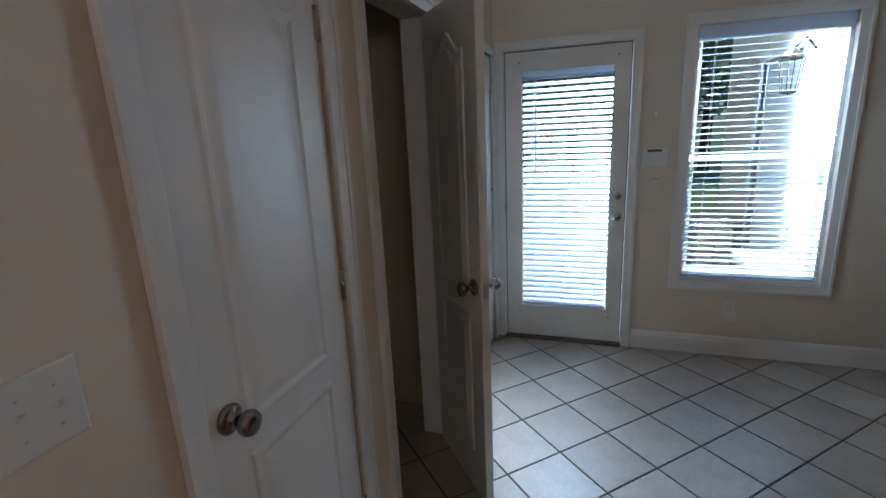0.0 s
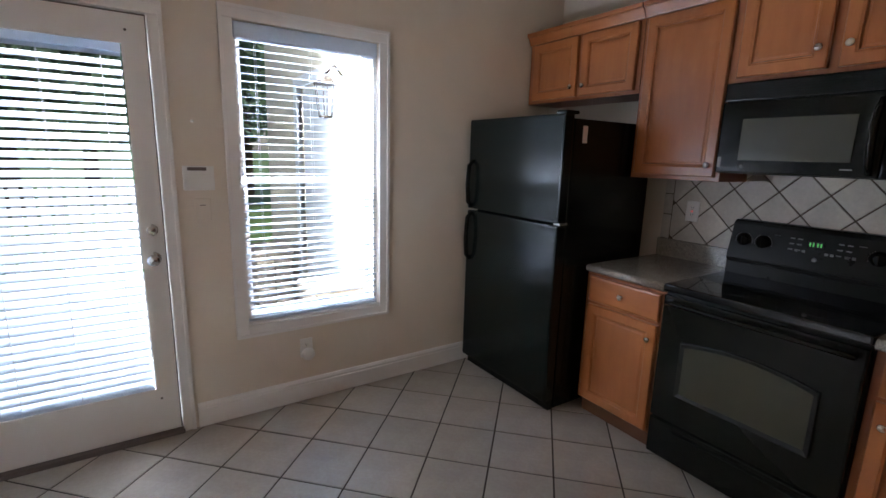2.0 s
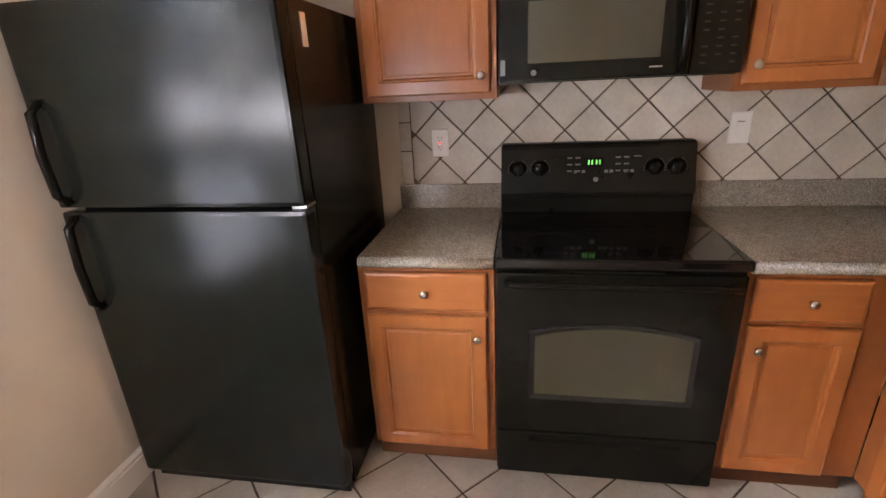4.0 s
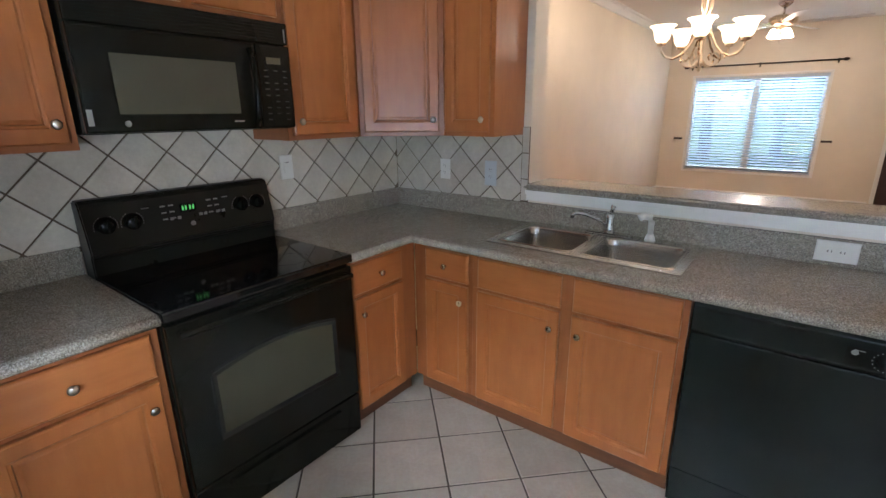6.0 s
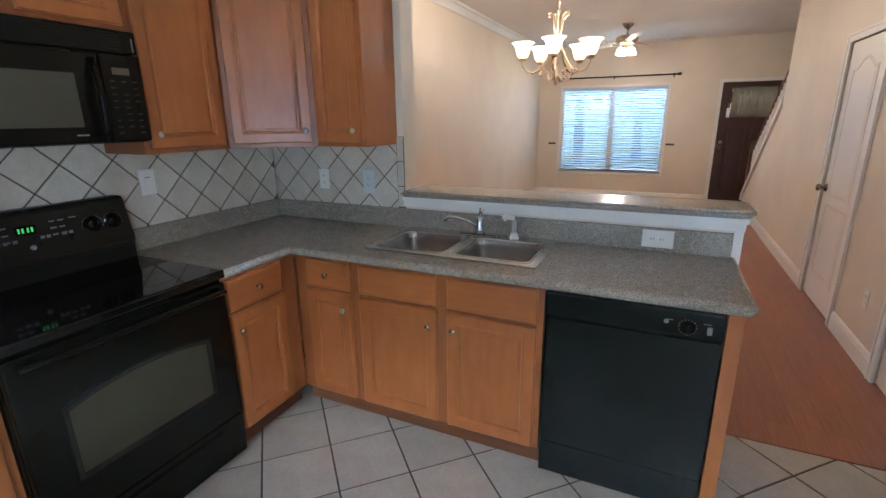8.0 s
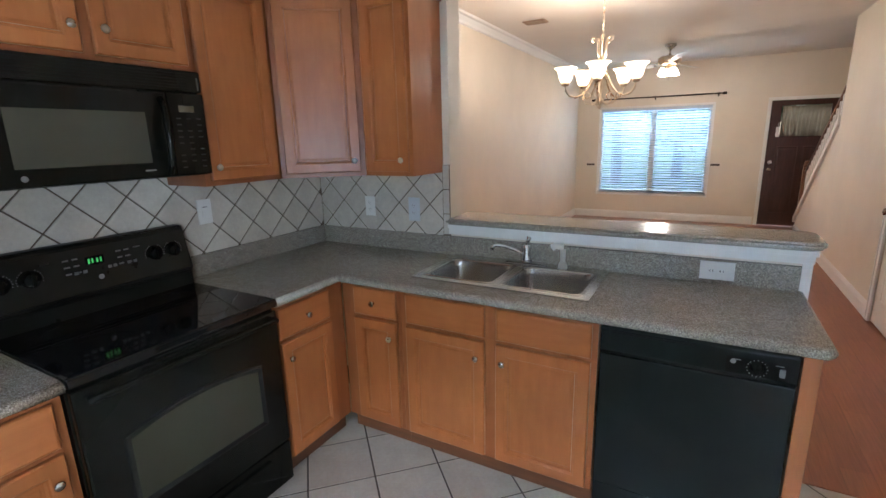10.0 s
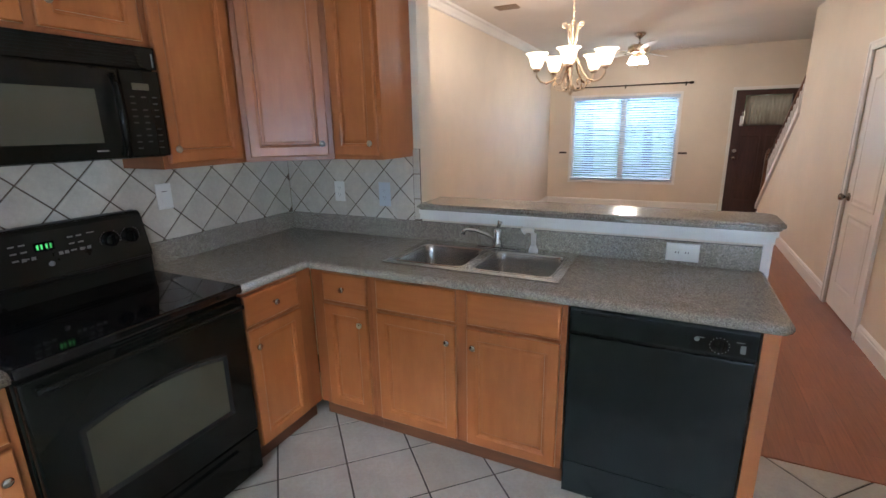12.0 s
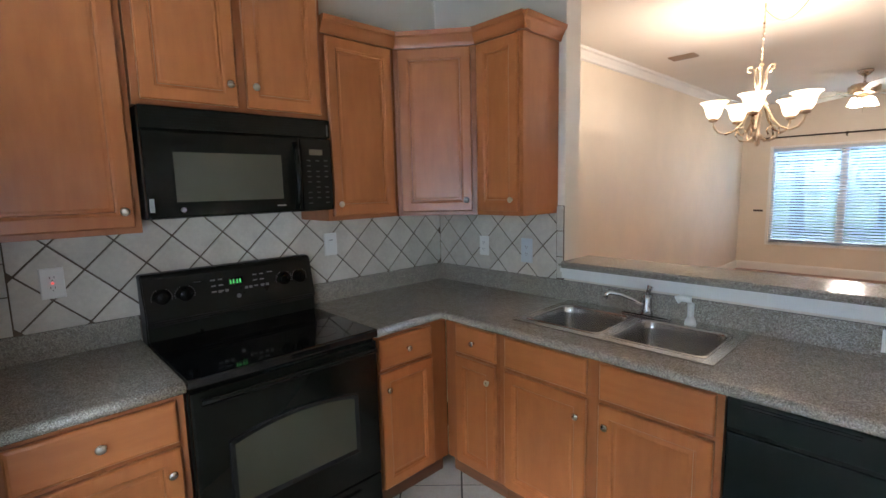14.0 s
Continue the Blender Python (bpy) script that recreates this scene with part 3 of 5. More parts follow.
for z in (0.25, 1.02, 1.83):
    hinge(back, (BX0 - 0.006, Y0 - 0.001, z), (0, -1, 0), (-1, 0, 0))
for x, z in ((GX0 - 0.02, GZ0 - 0.06), (GX1 + 0.02, GZ0 - 0.06), (GX0 - 0.02, GZ1 + 0.06), (GX1 + 0.02, GZ1 + 0.06)):
    part("screw", lathe(bmesh.new(), [(0.001, -0.0005), (0.006, -0.0005), (0.005, -0.003), (0.001, -0.003)], (x, Y0, z), "Y", 10), RUBBER, back)
structure("threshold", boxed(BX0 - 0.01, BX1 + 0.01, YB - 0.03, YB + 0.12, -0.003, 0.022, 0.006), RUBBER, "dark worn metal door threshold", "threshold")
structure("trim", wall_y(YB + 0.001, YB + 0.13, BX0 - 0.018, BX1 + 0.018, 0.023, 2.084, [(BX0 - 0.004, BX1 + 0.004, 0.023, 2.076)]), WHITE, "white back door jamb", "trim")
blind("door_blind", GX0 + 0.004, GX1 - 0.004, Y0 + 0.0, GZ0 + 0.004, GZ1 - 0.002, 40, 0.046, radians(35), "white horizontal blind on the back door, slats tilted", 0.03, 0.035)
wand = solid("blind_wand", tube(bmesh.new(), [(GX0 + 0.10, Y0 - 0.035, 1.27), (GX0 + 0.098, Y0 - 0.035, 1.9)], 0.004), CORD, "thin clear tilt wand of the door blind", "blind wand")


def sash_window(name, x0, x1, y0, y1, z0, z1, label, mullion=False):
    """A double-hung window in its opening; y0 the room side."""
    w = thing(name, ((x0 + x1) / 2, y0, z0), label, "window", "", "structure")
    part("window_frame", wall_y(y0, y1, x0, x1, z0, z1, [(x0 + 0.022, x1 - 0.022, z0 + 0.022, z1 - 0.022)]), WHITE, w)
    zm = (z0 + z1) / 2
    spans = [(x0 + 0.022, x1 - 0.022)]
    if mullion:
        xm = (x0 + x1) / 2
        part("mullion", boxed(xm - 0.018, xm + 0.018, y0 + 0.02, y1 - 0.01, z0 + 0.022, z1 - 0.022, 0.003), WHITE, w)
        spans = [(x0 + 0.022, xm - 0.018), (xm + 0.018, x1 - 0.022)]
    ym = (y0 + y1) / 2 + 0.02
    for a, b in spans:
        for k, (c, d) in enumerate([(z0 + 0.022, z1 - 0.022)] if mullion else [(z0 + 0.022, zm + 0.018), (zm - 0.018, z1 - 0.022)]):
            yy = ym + 0.02 * k
            part("sash", wall_y(yy, yy + 0.018, a, b, c, d, [(a + 0.03, b - 0.03, c + 0.035, d - 0.035)]), WHITE, w)
            pane(w, a + 0.03, b - 0.03, yy + 0.009, c + 0.035, d - 0.035)
        part("sash_lock", boxed((a + b) / 2 - 0.03, (a + b) / 2 + 0.03, ym - 0.012, ym - 0.001, zm + 0.02, zm + 0.034, 0.004), NICKEL, w)
    return w


sash_window("window_1", WX0, WX1, YB + 0.03, YB + 0.14, WZ0, WZ1, "white double-hung kitchen window with open blinds")
structure("window_sill", boxed(WX0 + 0.001, WX1 - 0.001, YB - 0.004, YB + 0.03, WZ0 + 0.001, WZ0 + 0.012, 0.003), WHITE, "white inner window sill", "sill")
blind("window_blind", WX0 + 0.008, WX1 - 0.008, YB + 0.032, WZ0 + 0.016, WZ1 - 0.004, 38, 0.044, radians(4), "white horizontal window blind with open slats", 0.05, 0.075)
sash_window("window_2", LX0, LX1, YF - 0.14, YF - 0.03, LZ0, LZ1, "white double front window with lowered blinds", True)
blind("front_blind", LX0 + 0.006, LX1 - 0.006, YF - 0.03, LZ0 + 0.01, LZ1 - 0.004, 34, 0.050, radians(33), "white horizontal blind over the front window", 0.045, 0.05)

# front door
front = thing("door_7", ((FX0 + FX1) / 2, YF, 0.01), "dark mahogany front door with curtained glass", "door", "", "structure")
part("leaf", wall_y(YF - 0.05, YF - 0.008, FX0, FX1, 0.012, 2.04, [(FX0 + 0.12, FX1 - 0.14, 1.50, 1.96)]), MAHOGANY, front)
for a, b, c, d in ((FX0 + 0.12, FX1 - 0.14, 1.71, 1.735), ((FX0 + FX1) / 2 - 0.012, (FX0 + FX1) / 2 + 0.012, 1.50, 1.709)):
    part("muntin", boxed(a, b, YF - 0.026, YF - 0.008, c, d, 0.002), MAHOGANY, front)
for a, b in ((FX0 + 0.13, FX0 + 0.42), (FX1 - 0.42, FX1 - 0.13)):
    bm = rings_on(bmesh.new(), (a, YF - 0.0075, 0.22), (1, 0, 0), (0, 0, 1), (0, 1, 0), [(rect(b - a, 1.1, i), d) for i, d in ((0, 0), (0.01, 0.008), (0.03, 0.001), (0.06, 0.006))])
    part("panel", bm, MAHOGANY, front)
pane(front, FX0 + 0.12, FX1 - 0.14, YF - 0.03, 1.50, 1.96)
knob_set(front, (FX1 - 0.07, YF - 0.008, 0.94), (0, 1, 0))
part("deadbolt", lathe(bmesh.new(), [(0.001, 0), (0.03, 0), (0.028, 0.01), (0.001, 0.014)], (FX1 - 0.07, YF - 0.008, 1.06), "Y"), NICKEL, front, "nickel deadbolt")
bm = bmesh.new()
rows = []
for k in range(61):
    x = FX0 + 0.13 + (FX1 - FX0 - 0.28) * k / 60
    yy = YF + 0.012 + 0.006 * math.sin(k * 1.3) + 0.003 * math.sin(k * 0.5)
    rows.append([bm.verts.new((x, yy, z)) for z in (1.475, 1.7, 1.95)])
for a, b in zip(rows, rows[1:]):
    for i in range(2):
        bm.faces.new((a[i], b[i], b[i + 1], a[i + 1])).smooth = True
cur = solid("door_curtain", bm, LACE, "short gathered lace curtain over the front door glass", "curtain")
cur.modifiers.new("thick", "SOLIDIFY").thickness = 0.002
tag = thing("door_hanger", (FX1 - 0.12, YF, 1.50), "white paper hanger tag on the front door", "tag")
part("card", boxed(FX1 - 0.145, FX1 - 0.095, YF + 0.002, YF + 0.005, 1.47, 1.63, 0.001), PLASTIC, tag)
part("loop", tube(bmesh.new(), [(FX1 - 0.12, YF + 0.004, 1.625), (FX1 - 0.122, YF + 0.004, 1.70)], 0.002, 5), CORD, tag)
rod = thing("curtain_rod", (1.56, YF + 0.07, 2.21), "dark bronze curtain rod above the front window", "curtain rod")
part("rod", tube(bmesh.new(), [(0.52, YF + 0.075, 2.205), (2.60, YF + 0.075, 2.205)], 0.011), IRON, rod)
for x in (0.5, 2.62):
    part("finial", lathe(bmesh.new(), [(0.001, -0.04), (0.02, -0.03), (0.024, 0.0), (0.018, 0.03), (0.001, 0.04)], (x, YF + 0.075, 2.205), "X", 12), IRON, rod)
for x in (0.58, 1.56, 2.54):
    part("bracket", box(boxed(x - 0.008, x + 0.008, YF + 0.001, YF + 0.075, 2.188, 2.198, 0.002), x - 0.012, x + 0.012, YF + 0.001, YF + 0.008, 2.16, 2.23, 0.002), IRON, rod)
for x, s in ((0.525, 1), (2.62, -1)):
    hb = thing("curtain_holdback", (x, YF, 1.02), "dark metal curtain holdback on the wall", "holdback", "holdbacks beside the window")
    part("stem", tube(bmesh.new(), [(x, YF + 0.001, 1.02), (x, YF + 0.07, 1.02), (x + 0.03 * s, YF + 0.085, 1.02)], 0.009), IRON, hb)
    part("plate", box(bmesh.new(), x - 0.07, x + 0.07, YF + 0.07, YF + 0.085, 1.003, 1.037, 0.006), IRON, hb)

# ---- stairs ----
stairs = thing("staircase", (-1.25, -6.3, 0), "carpeted staircase rising behind the knee wall", "stairs", "", "structure")
for k in range(11):
    y = -6.25 + 0.255 * k
    part("step", boxed(-1.875, XL - 0.125, y, y + 0.275 if k < 10 else y + 1.6, 0.003, 0.19 * (k + 1), 0.008), CEIL, stairs)
rail = thing("stair_railing", (XL - 0.05, -6.3, 0.2), "white balusters with a dark oak handrail", "railing")
RX = XL - 0.048
slope = (1.72 - 0.25) / (YE + 6.42)


def stair_z(y):
    return 0.25 + slope * (y + 6.42)


part("handrail", tube(bmesh.new(), [(RX, -6.30, stair_z(-6.30) + 0.62), (RX, YE + 0.0, stair_z(YE) + 0.42)], 0.028, 10), OAKRAIL, rail, "dark oak handrail")
bm = boxed(RX - 0.042, RX + 0.042, -6.40, -6.316, 0.19, 1.02, 0.006)
lathe(bm, [(0.03, 1.02), (0.05, 1.03), (0.05, 1.05), (0.03, 1.065), (0.038, 1.09), (0.02, 1.115), (0.001, 1.12)], (RX, -6.358, 0), n=14)
part("newel_post", bm, OAKRAIL, rail, "turned dark oak newel post")
for k in range(15):
    y = -6.22 + k * 0.118
    f = (y + 6.30) / (YE + 6.30)
    part("baluster", boxed(RX - 0.014, RX + 0.014, y - 0.014, y + 0.014, stair_z(y) - 0.002, stair_z(y) + 0.61 - 0.2 * f, 0.003), WHITE, rail)

# ---- cabinets ----
FXB, FYB = 2.29, 0.81          # fronts of the base cabinets
FXU, FYU = 2.62, 0.555         # fronts of the wall cabinets


def knob(parent, place, n):
    n = Vector(n)
    turn = Vector((0, 0, 1)).rotation_difference(n).to_matrix()
    bm = lathe(bmesh.new(), [(0.001, 0), (0.007, 0), (0.006, 0.011), (0.013, 0.016), (0.0155, 0.021), (0.012, 0.026), (0.001, 0.0275)], n=14)
    for v in bm.verts:
        v.co = turn @ v.co + Vector(place)
    part("knob", bm, NICKEL, parent, "round brushed nickel knob")


def front(kind, parent, o, u, n, w, h, at=None):
    """A door or drawer front; at: the knob's place along u and up."""
    o, u, n = Vector(o), Vector(u), Vector(n)
    ob = part(kind, (slab if kind == "drawer_front" else raised)(bmesh.new(), o, u, (0, 0, 1), n, w, h), MAPLE_H if kind == "drawer_front" else MAPLE, parent)
    if at:
        knob(ob, o + u * at[0] + Vector((0, 0, at[1])) + n * 0.017, n)
    return ob


def base_unit(name, lo, hi, side, label, drawers, doors, back=None):
    """A floor cabinet; side 'x' faces -x along y, side 'y' faces +y along x. drawers, doors: (lo, hi, knob or None)."""
    if side == "x":
        c = thing(name, (2.6, (lo + hi) / 2, 0), label, "cabinet", "base cabinets")
        part("body", boxed(FXB, XR - 0.005, lo, hi, 0.10, 0.872, 0.002), SHADED_FRAMEWOOD, c)
        part("toe_board", boxed(FXB + 0.045, XR - 0.01, lo, hi, 0.0, 0.0995), SHADED_TOEWOOD, c)
        o, u, n = lambda a, z: (FXB - 0.0005, a, z), (0, 1, 0), (-1, 0, 0)
    else:
        c = thing(name, ((lo + hi) / 2, 0.5, 0), label, "cabinet", "base cabinets")
        part("body", boxed(lo, hi, PY1 + 0.003, FYB, 0.10, 0.872 if "sink" not in name else 0.70, 0.002), SHADED_FRAMEWOOD, c)
        if "sink" in name:
            part("face_frame", boxed(lo, hi, FYB - 0.02, FYB, 0.7005, 0.872, 0.001), SHADED_FRAMEWOOD, c)
        part("toe_board", boxed(lo, hi, PY1 + 0.003, FYB - 0.045, 0.0, 0.0995), SHADED_TOEWOOD, c)
        o, u, n = lambda a, z: (a, FYB + 0.0005, z), (1, 0, 0), (0, 1, 0)
    for a, b, k in drawers:
        front("drawer_front", c, o(a, 0.705), u, n, b - a, 0.145, ((b - a) / 2, 0.0725) if k else None)
    for a, b, k in doors:
        front("door", c, o(a, 0.112), u, n, b - a, 0.575, (((b - a) - 0.035 if k == "hi" else 0.035), 0.495))
    return c


base_unit("base_cabinet", 2.049, 2.53, "x", "honey maple base cabinet between fridge and range", [(2.075, 2.505, 1)], [(2.075, 2.505, "lo")])
base_unit("base_cabinet", 0.812, 1.272, "x", "honey maple base cabinet beside the range corner", [(0.925, 1.245, 1)], [(0.925, 1.245, "hi")])
base_unit("base_cabinet", 1.925, 2.288, "y", "narrow honey maple base cabinet in the corner", [(1.946, 2.205, 1)], [(1.946, 2.205, "lo")])
base_unit("sink_cabinet", 0.992, 1.923, "y", "honey maple sink cabinet with two doors", [(1.475, 1.888, 0), (1.015, 1.42, 0)], [(1.475, 1.888, "lo"), (1.015, 1.42, "hi")])
solid("end_panel", boxed(0.302, 0.352, PY1 + 0.003, FYB, 0.003, 0.872, 0.003), MAPLE, "honey maple end panel beside the dishwasher", "panel")


def wall_unit(name, lo, hi, z0, z1, label, doors, face=FXU, knob_z=0.06, crown=True):
    c = thing(name, (2.77, (lo + hi) / 2, z0), label, "cabinet", "wall cabinets")
    part("body", boxed(face, XR - 0.004, lo, hi, z0, z1, 0.002), SHADED_FRAMEWOOD, c)
    for a, b, k in doors:
        front("door", c, (face - 0.0005, a, z0 + 0.022), (0, 1, 0), (-1, 0, 0), b - a, z1 - z0 - 0.06, (((b - a) - 0.032 if k == "hi" else 0.032), knob_z))
    if crown:
        part("crown", prism(bmesh.new(), [(face - a, lo, z1 + b) for a, b in CROWN], (0, hi - lo, 0)), MAPLE_H, c)
    return c


CROWN = [(-0.02, -0.03), (0.012, -0.03), (0.016, -0.018), (0.020, -0.01), (0.036, 0.018), (0.046, 0.024), (0.050, 0.045), (-0.02, 0.045)]
ZT = 2.295
wall_unit("wall_cabinet", 2.560, YB - 0.004, 1.865, ZT, "honey maple cabinet above the refrigerator", [(2.59, 2.985, "hi"), (3.02, 3.415, "lo")])
wall_unit("wall_cabinet", 2.052, 2.556, 1.395, ZT, "tall honey maple wall cabinet beside the microwave", [(2.075, 2.53, "lo")])
wall_unit("wall_cabinet", 1.272, 2.048, 1.862, 2.56, "honey maple double-door cabinet over the microwave", [(1.295, 1.635, "hi"), (1.675, 2.022, "lo")], FXU - 0.02, 0.085)
wall_unit("wall_cabinet", 0.835, 1.268, 1.385, ZT, "honey maple wall cabinet beside the corner", [(0.865, 1.245, "hi")])
# diagonal corner unit
corner = thing("corner_cabinet", (2.75, 0.5, 1.385), "diagonal honey maple corner wall cabinet", "cabinet", "wall cabinets")
A, B = Vector((FXU, 0.832, 0)), Vector((2.285, FYU, 0))
plan = [A, B, Vector((2.285, PY1 + 0.004, 0)), Vector((XR - 0.004, PY1 + 0.004, 0)), Vector((XR - 0.004, 0.832, 0))]
part("body", prism(bmesh.new(), [p + Vector((0, 0, 1.385)) for p in plan], (0, 0, ZT - 1.385)), SHADED_FRAMEWOOD, corner)
ud = (A - B).normalized()
nd = Vector((-ud.y, ud.x, 0))
wd2 = (A - B).length
front("door", corner, B + ud * 0.025 + nd * 0.0005 + Vector((0, 0, 1.407)), ud, nd, wd2 - 0.05, ZT - 1.385 - 0.06, (0.032, 0.06))
part("crown", prism(bmesh.new(), [B + nd * a - ud * 0.0 + Vector((0, 0, ZT + b)) for a, b in CROWN], A - B), MAPLE_H, corner)
c3 = thing("wall_cabinet", (2.13, 0.4, 1.385), "narrow honey maple wall cabinet ending the run", "cabinet", "wall cabinets")
part("body", boxed(1.98, 2.283, PY1 + 0.004, FYU, 1.385, ZT, 0.002), MAPLE, c3)
front("door", c3, (2.002, FYU + 0.0005, 1.407), (1, 0, 0), (0, 1, 0), 0.262, ZT - 1.385 - 0.06, (0.032, 0.06))
part("crown", prism(bmesh.new(), [(1.98 - 0.03, FYU + a, ZT + b) for a, b in CROWN], (0.333, 0, 0)), MAPLE_H, c3)
part("crown", prism(bmesh.new(), [(1.98 - a, PY1 + 0.004, ZT + b) for a, b in CROWN], (0, FYU - PY1 + 0.024, 0)), MAPLE_H, c3)

# ---- worktops, splash and sink ----
CT0, CT1 = 0.874, 0.914
SX0, SX1, SY0, SY1 = 1.075, 1.87, 0.325, 0.735
bm = bmesh.new()
FXC, FYC = 2.262, 0.856
prism(bm, [(FXC, 1.273, CT0), (FXC, FYC, CT0), (SX1, FYC, CT0), (SX1, PY1 + 0.002, CT0), (XR - 0.003, PY1 + 0.002, CT0), (XR - 0.003, 1.273, CT0)], (0, 0, CT1 - CT0))
box(bm, SX0, SX1, SY1, FYC, CT0, CT1), box(bm, SX0, SX1, PY1 + 0.002, SY0, CT0, CT1)
prism(bm, [(SX0, FYC, CT0), (0.306, FYC, CT0), (0.300, FYC - 0.004, CT0), (0.298, FYC - 0.010, CT0), (0.298, PY1 + 0.002, CT0), (SX0, PY1 + 0.002, CT0)], (0, 0, CT1 - CT0))
bmesh.ops.remove_doubles(bm, verts=bm.verts, dist=1e-5)
top = thing("worktop", (1.6, 0.55, CT0), "speckled grey-brown laminate worktop with rolled edge", "worktop")
part("top", bm, COUNTER, top)
bm = tube(bmesh.new(), [(FXC - 0.001, 1.272, CT0 + 0.02), (FXC - 0.001, FYC + 0.001, CT0 + 0.02), (0.306, FYC + 0.001, CT0 + 0.02), (0.298, FYC - 0.008, CT0 + 0.02), (0.297, PY1 + 0.003, CT0 + 0.02)], 0.0202, 12)
part("edge", bm, COUNTER, top)
bm = boxed(XR - 0.024, XR - 0.003, PY1 + 0.003, 1.272, CT1 - 0.001, 1.022, 0.004)
box(bm, 0.302, XR - 0.0245, PY1 + 0.003, PY1 + 0.022, CT1 - 0.001, 1.022, 0.004)
part("upstand", bm, COUNTER, top)
top2 = thing("worktop", (2.6, 2.28, CT0), "short speckled laminate worktop beside the range", "worktop")
part("top", boxed(FXC, XR - 0.003, 2.048, 2.512, CT0, CT1, 0.003), COUNTER, top2)
part("edge", tube(bmesh.new(), [(FXC - 0.001, 2.049, CT0 + 0.02), (FXC - 0.001, 2.511, CT0 + 0.02)], 0.0202, 12), COUNTER, top2)
part("upstand", boxed(XR - 0.024, XR - 0.003, 2.048, 2.512, CT1 - 0.001, 1.022, 0.004), COUNTER, top2)
# raised bar with a rounded end
bar = thing("bar_top", (1.1, 0.1, 1.095), "raised speckled laminate breakfast bar top", "bar top")
pts = []
X0, YA, YZ = 0.225, 0.0, 0.305
for k in range(9):
    a = math.pi / 2 + math.pi / 2 * k / 8
    pts.append((X0 + 0.08 + 0.08 * math.cos(a), YZ - 0.08 + 0.08 * math.sin(a), 1.095))
for k in range(9):
    a = math.pi + math.pi / 2 * k / 8
    pts.append((X0 + 0.08 + 0.08 * math.cos(a), YA + 0.08 + 0.08 * math.sin(a), 1.095))
bm = prism(bmesh.new(), pts + [(PX - 0.002, YA, 1.095), (PX - 0.002, YZ, 1.095)], (0, 0, 0.034))
bmesh.ops.bevel(bm, geom=[e for e in bm.edges if abs(e.verts[0].co.z - e.verts[1].co.z) < 1e-5], offset=0.012, segments=3, affect="EDGES")
part("top", bm, COUNTER, bar)
# sink
sink = thing("kitchen_sink", (1.47, 0.53, CT1), "double-bowl stainless steel drop-in sink", "sink")
bowls = ((1.095, 1.445, 0.365, 0.70), (1.50, 1.85, 0.365, 0.70))
RIM = (1.048, 1.893, 0.262, 0.752)
bm = bmesh.new()
xs = [RIM[0], 1.095, 1.445, 1.50, 1.85, RIM[1]]
ys = [RIM[2], 0.365, 0.70, RIM[3]]
for i in range(5):
    for j in range(3):
        if j == 1 and i in (1, 3):
            continue
        box(bm, xs[i], xs[i + 1], ys[j], ys[j + 1], CT1 + 0.0005, CT1 + 0.007)
bmesh.ops.remove_doubles(bm, verts=bm.verts, dist=1e-5)
part("rim", bm, STEEL, sink)
for x0, x1, y0, y1 in bowls:
    def loop(i, r, z):
        out = []
        for cx, cy, a0 in ((x1 - i - r, y1 - i - r, 0), (x0 + i + r, y1 - i - r, 90), (x0 + i + r, y0 + i + r, 180), (x1 - i - r, y0 + i + r, 270)):
            for k in range(6):
                a = radians(a0 + 18 * k)
                out.append((cx + r * math.cos(a), cy + r * math.sin(a), z))
        return out
    bm = bmesh.new()
    loops = [[bm.verts.new(p) for p in loop(*v)] for v in ((-0.010, 0.02, CT1 + 0.0078), (-0.006, 0.03, CT1 + 0.0105), (0.002, 0.045, CT1 + 0.008), (0.004, 0.05, CT1 - 0.0), (0.008, 0.05, CT1 - 0.03), (0.016, 0.05, CT1 - 0.14), (0.03, 0.05, CT1 - 0.165), (0.055, 0.04, CT1 - 0.175))]
    for p, q in zip(loops, loops[1:]):
        for k in range(len(p)):
            bm.faces.new((p[k], p[(k + 1) % len(p)], q[(k + 1) % len(p)], q[k])).smooth = True
    bm.faces.new(loops[-1])
    bowl = part("bowl", bm, BOWLSTEEL, sink)
    part("drain", lathe(bmesh.new(), [(0.045, CT1 - 0.1745), (0.043, CT1 - 0.171), (0.03, CT1 - 0.173), (0.001, CT1 - 0.1735)], ((x0 + x1) / 2, (y0 + y1) / 2, 0)), CHROME, bowl, "chrome drain strainer")
faucet = thing("kitchen_faucet", (1.46, 0.31, CT1), "chrome single-lever kitchen faucet", "faucet")
Z = CT1 + 0.007
part("base_plate", boxed(1.35, 1.57, 0.288, 0.336, Z, Z + 0.012, 0.005), CHROME, faucet)
part("body", lathe(bmesh.new(), [(0.028, Z + 0.012), (0.026, Z + 0.03), (0.021, Z + 0.055), (0.022, Z + 0.085), (0.018, Z + 0.10), (0.001, Z + 0.104)], (1.46, 0.312, 0)), CHROME, faucet)
part("spout", tube(bmesh.new(), [(1.465, 0.318, Z + 0.045), (1.51, 0.34, Z + 0.075), (1.56, 0.37, Z + 0.098), (1.60, 0.392, Z + 0.104), (1.613, 0.399, Z + 0.098), (1.617, 0.402, Z + 0.08)], [0.010, 0.009, 0.008, 0.008, 0.009, 0.010], 10), CHROME, faucet)
part("lever", tube(bmesh.new(), [(1.46, 0.312, Z + 0.098), (1.455, 0.305, Z + 0.125), (1.45, 0.30, Z + 0.142)], [0.008, 0.010, 0.015], 10), CHROME, faucet)
spray = thing("side_sprayer", (1.27, 0.31, CT1), "white plastic side sprayer by the sink", "sprayer")
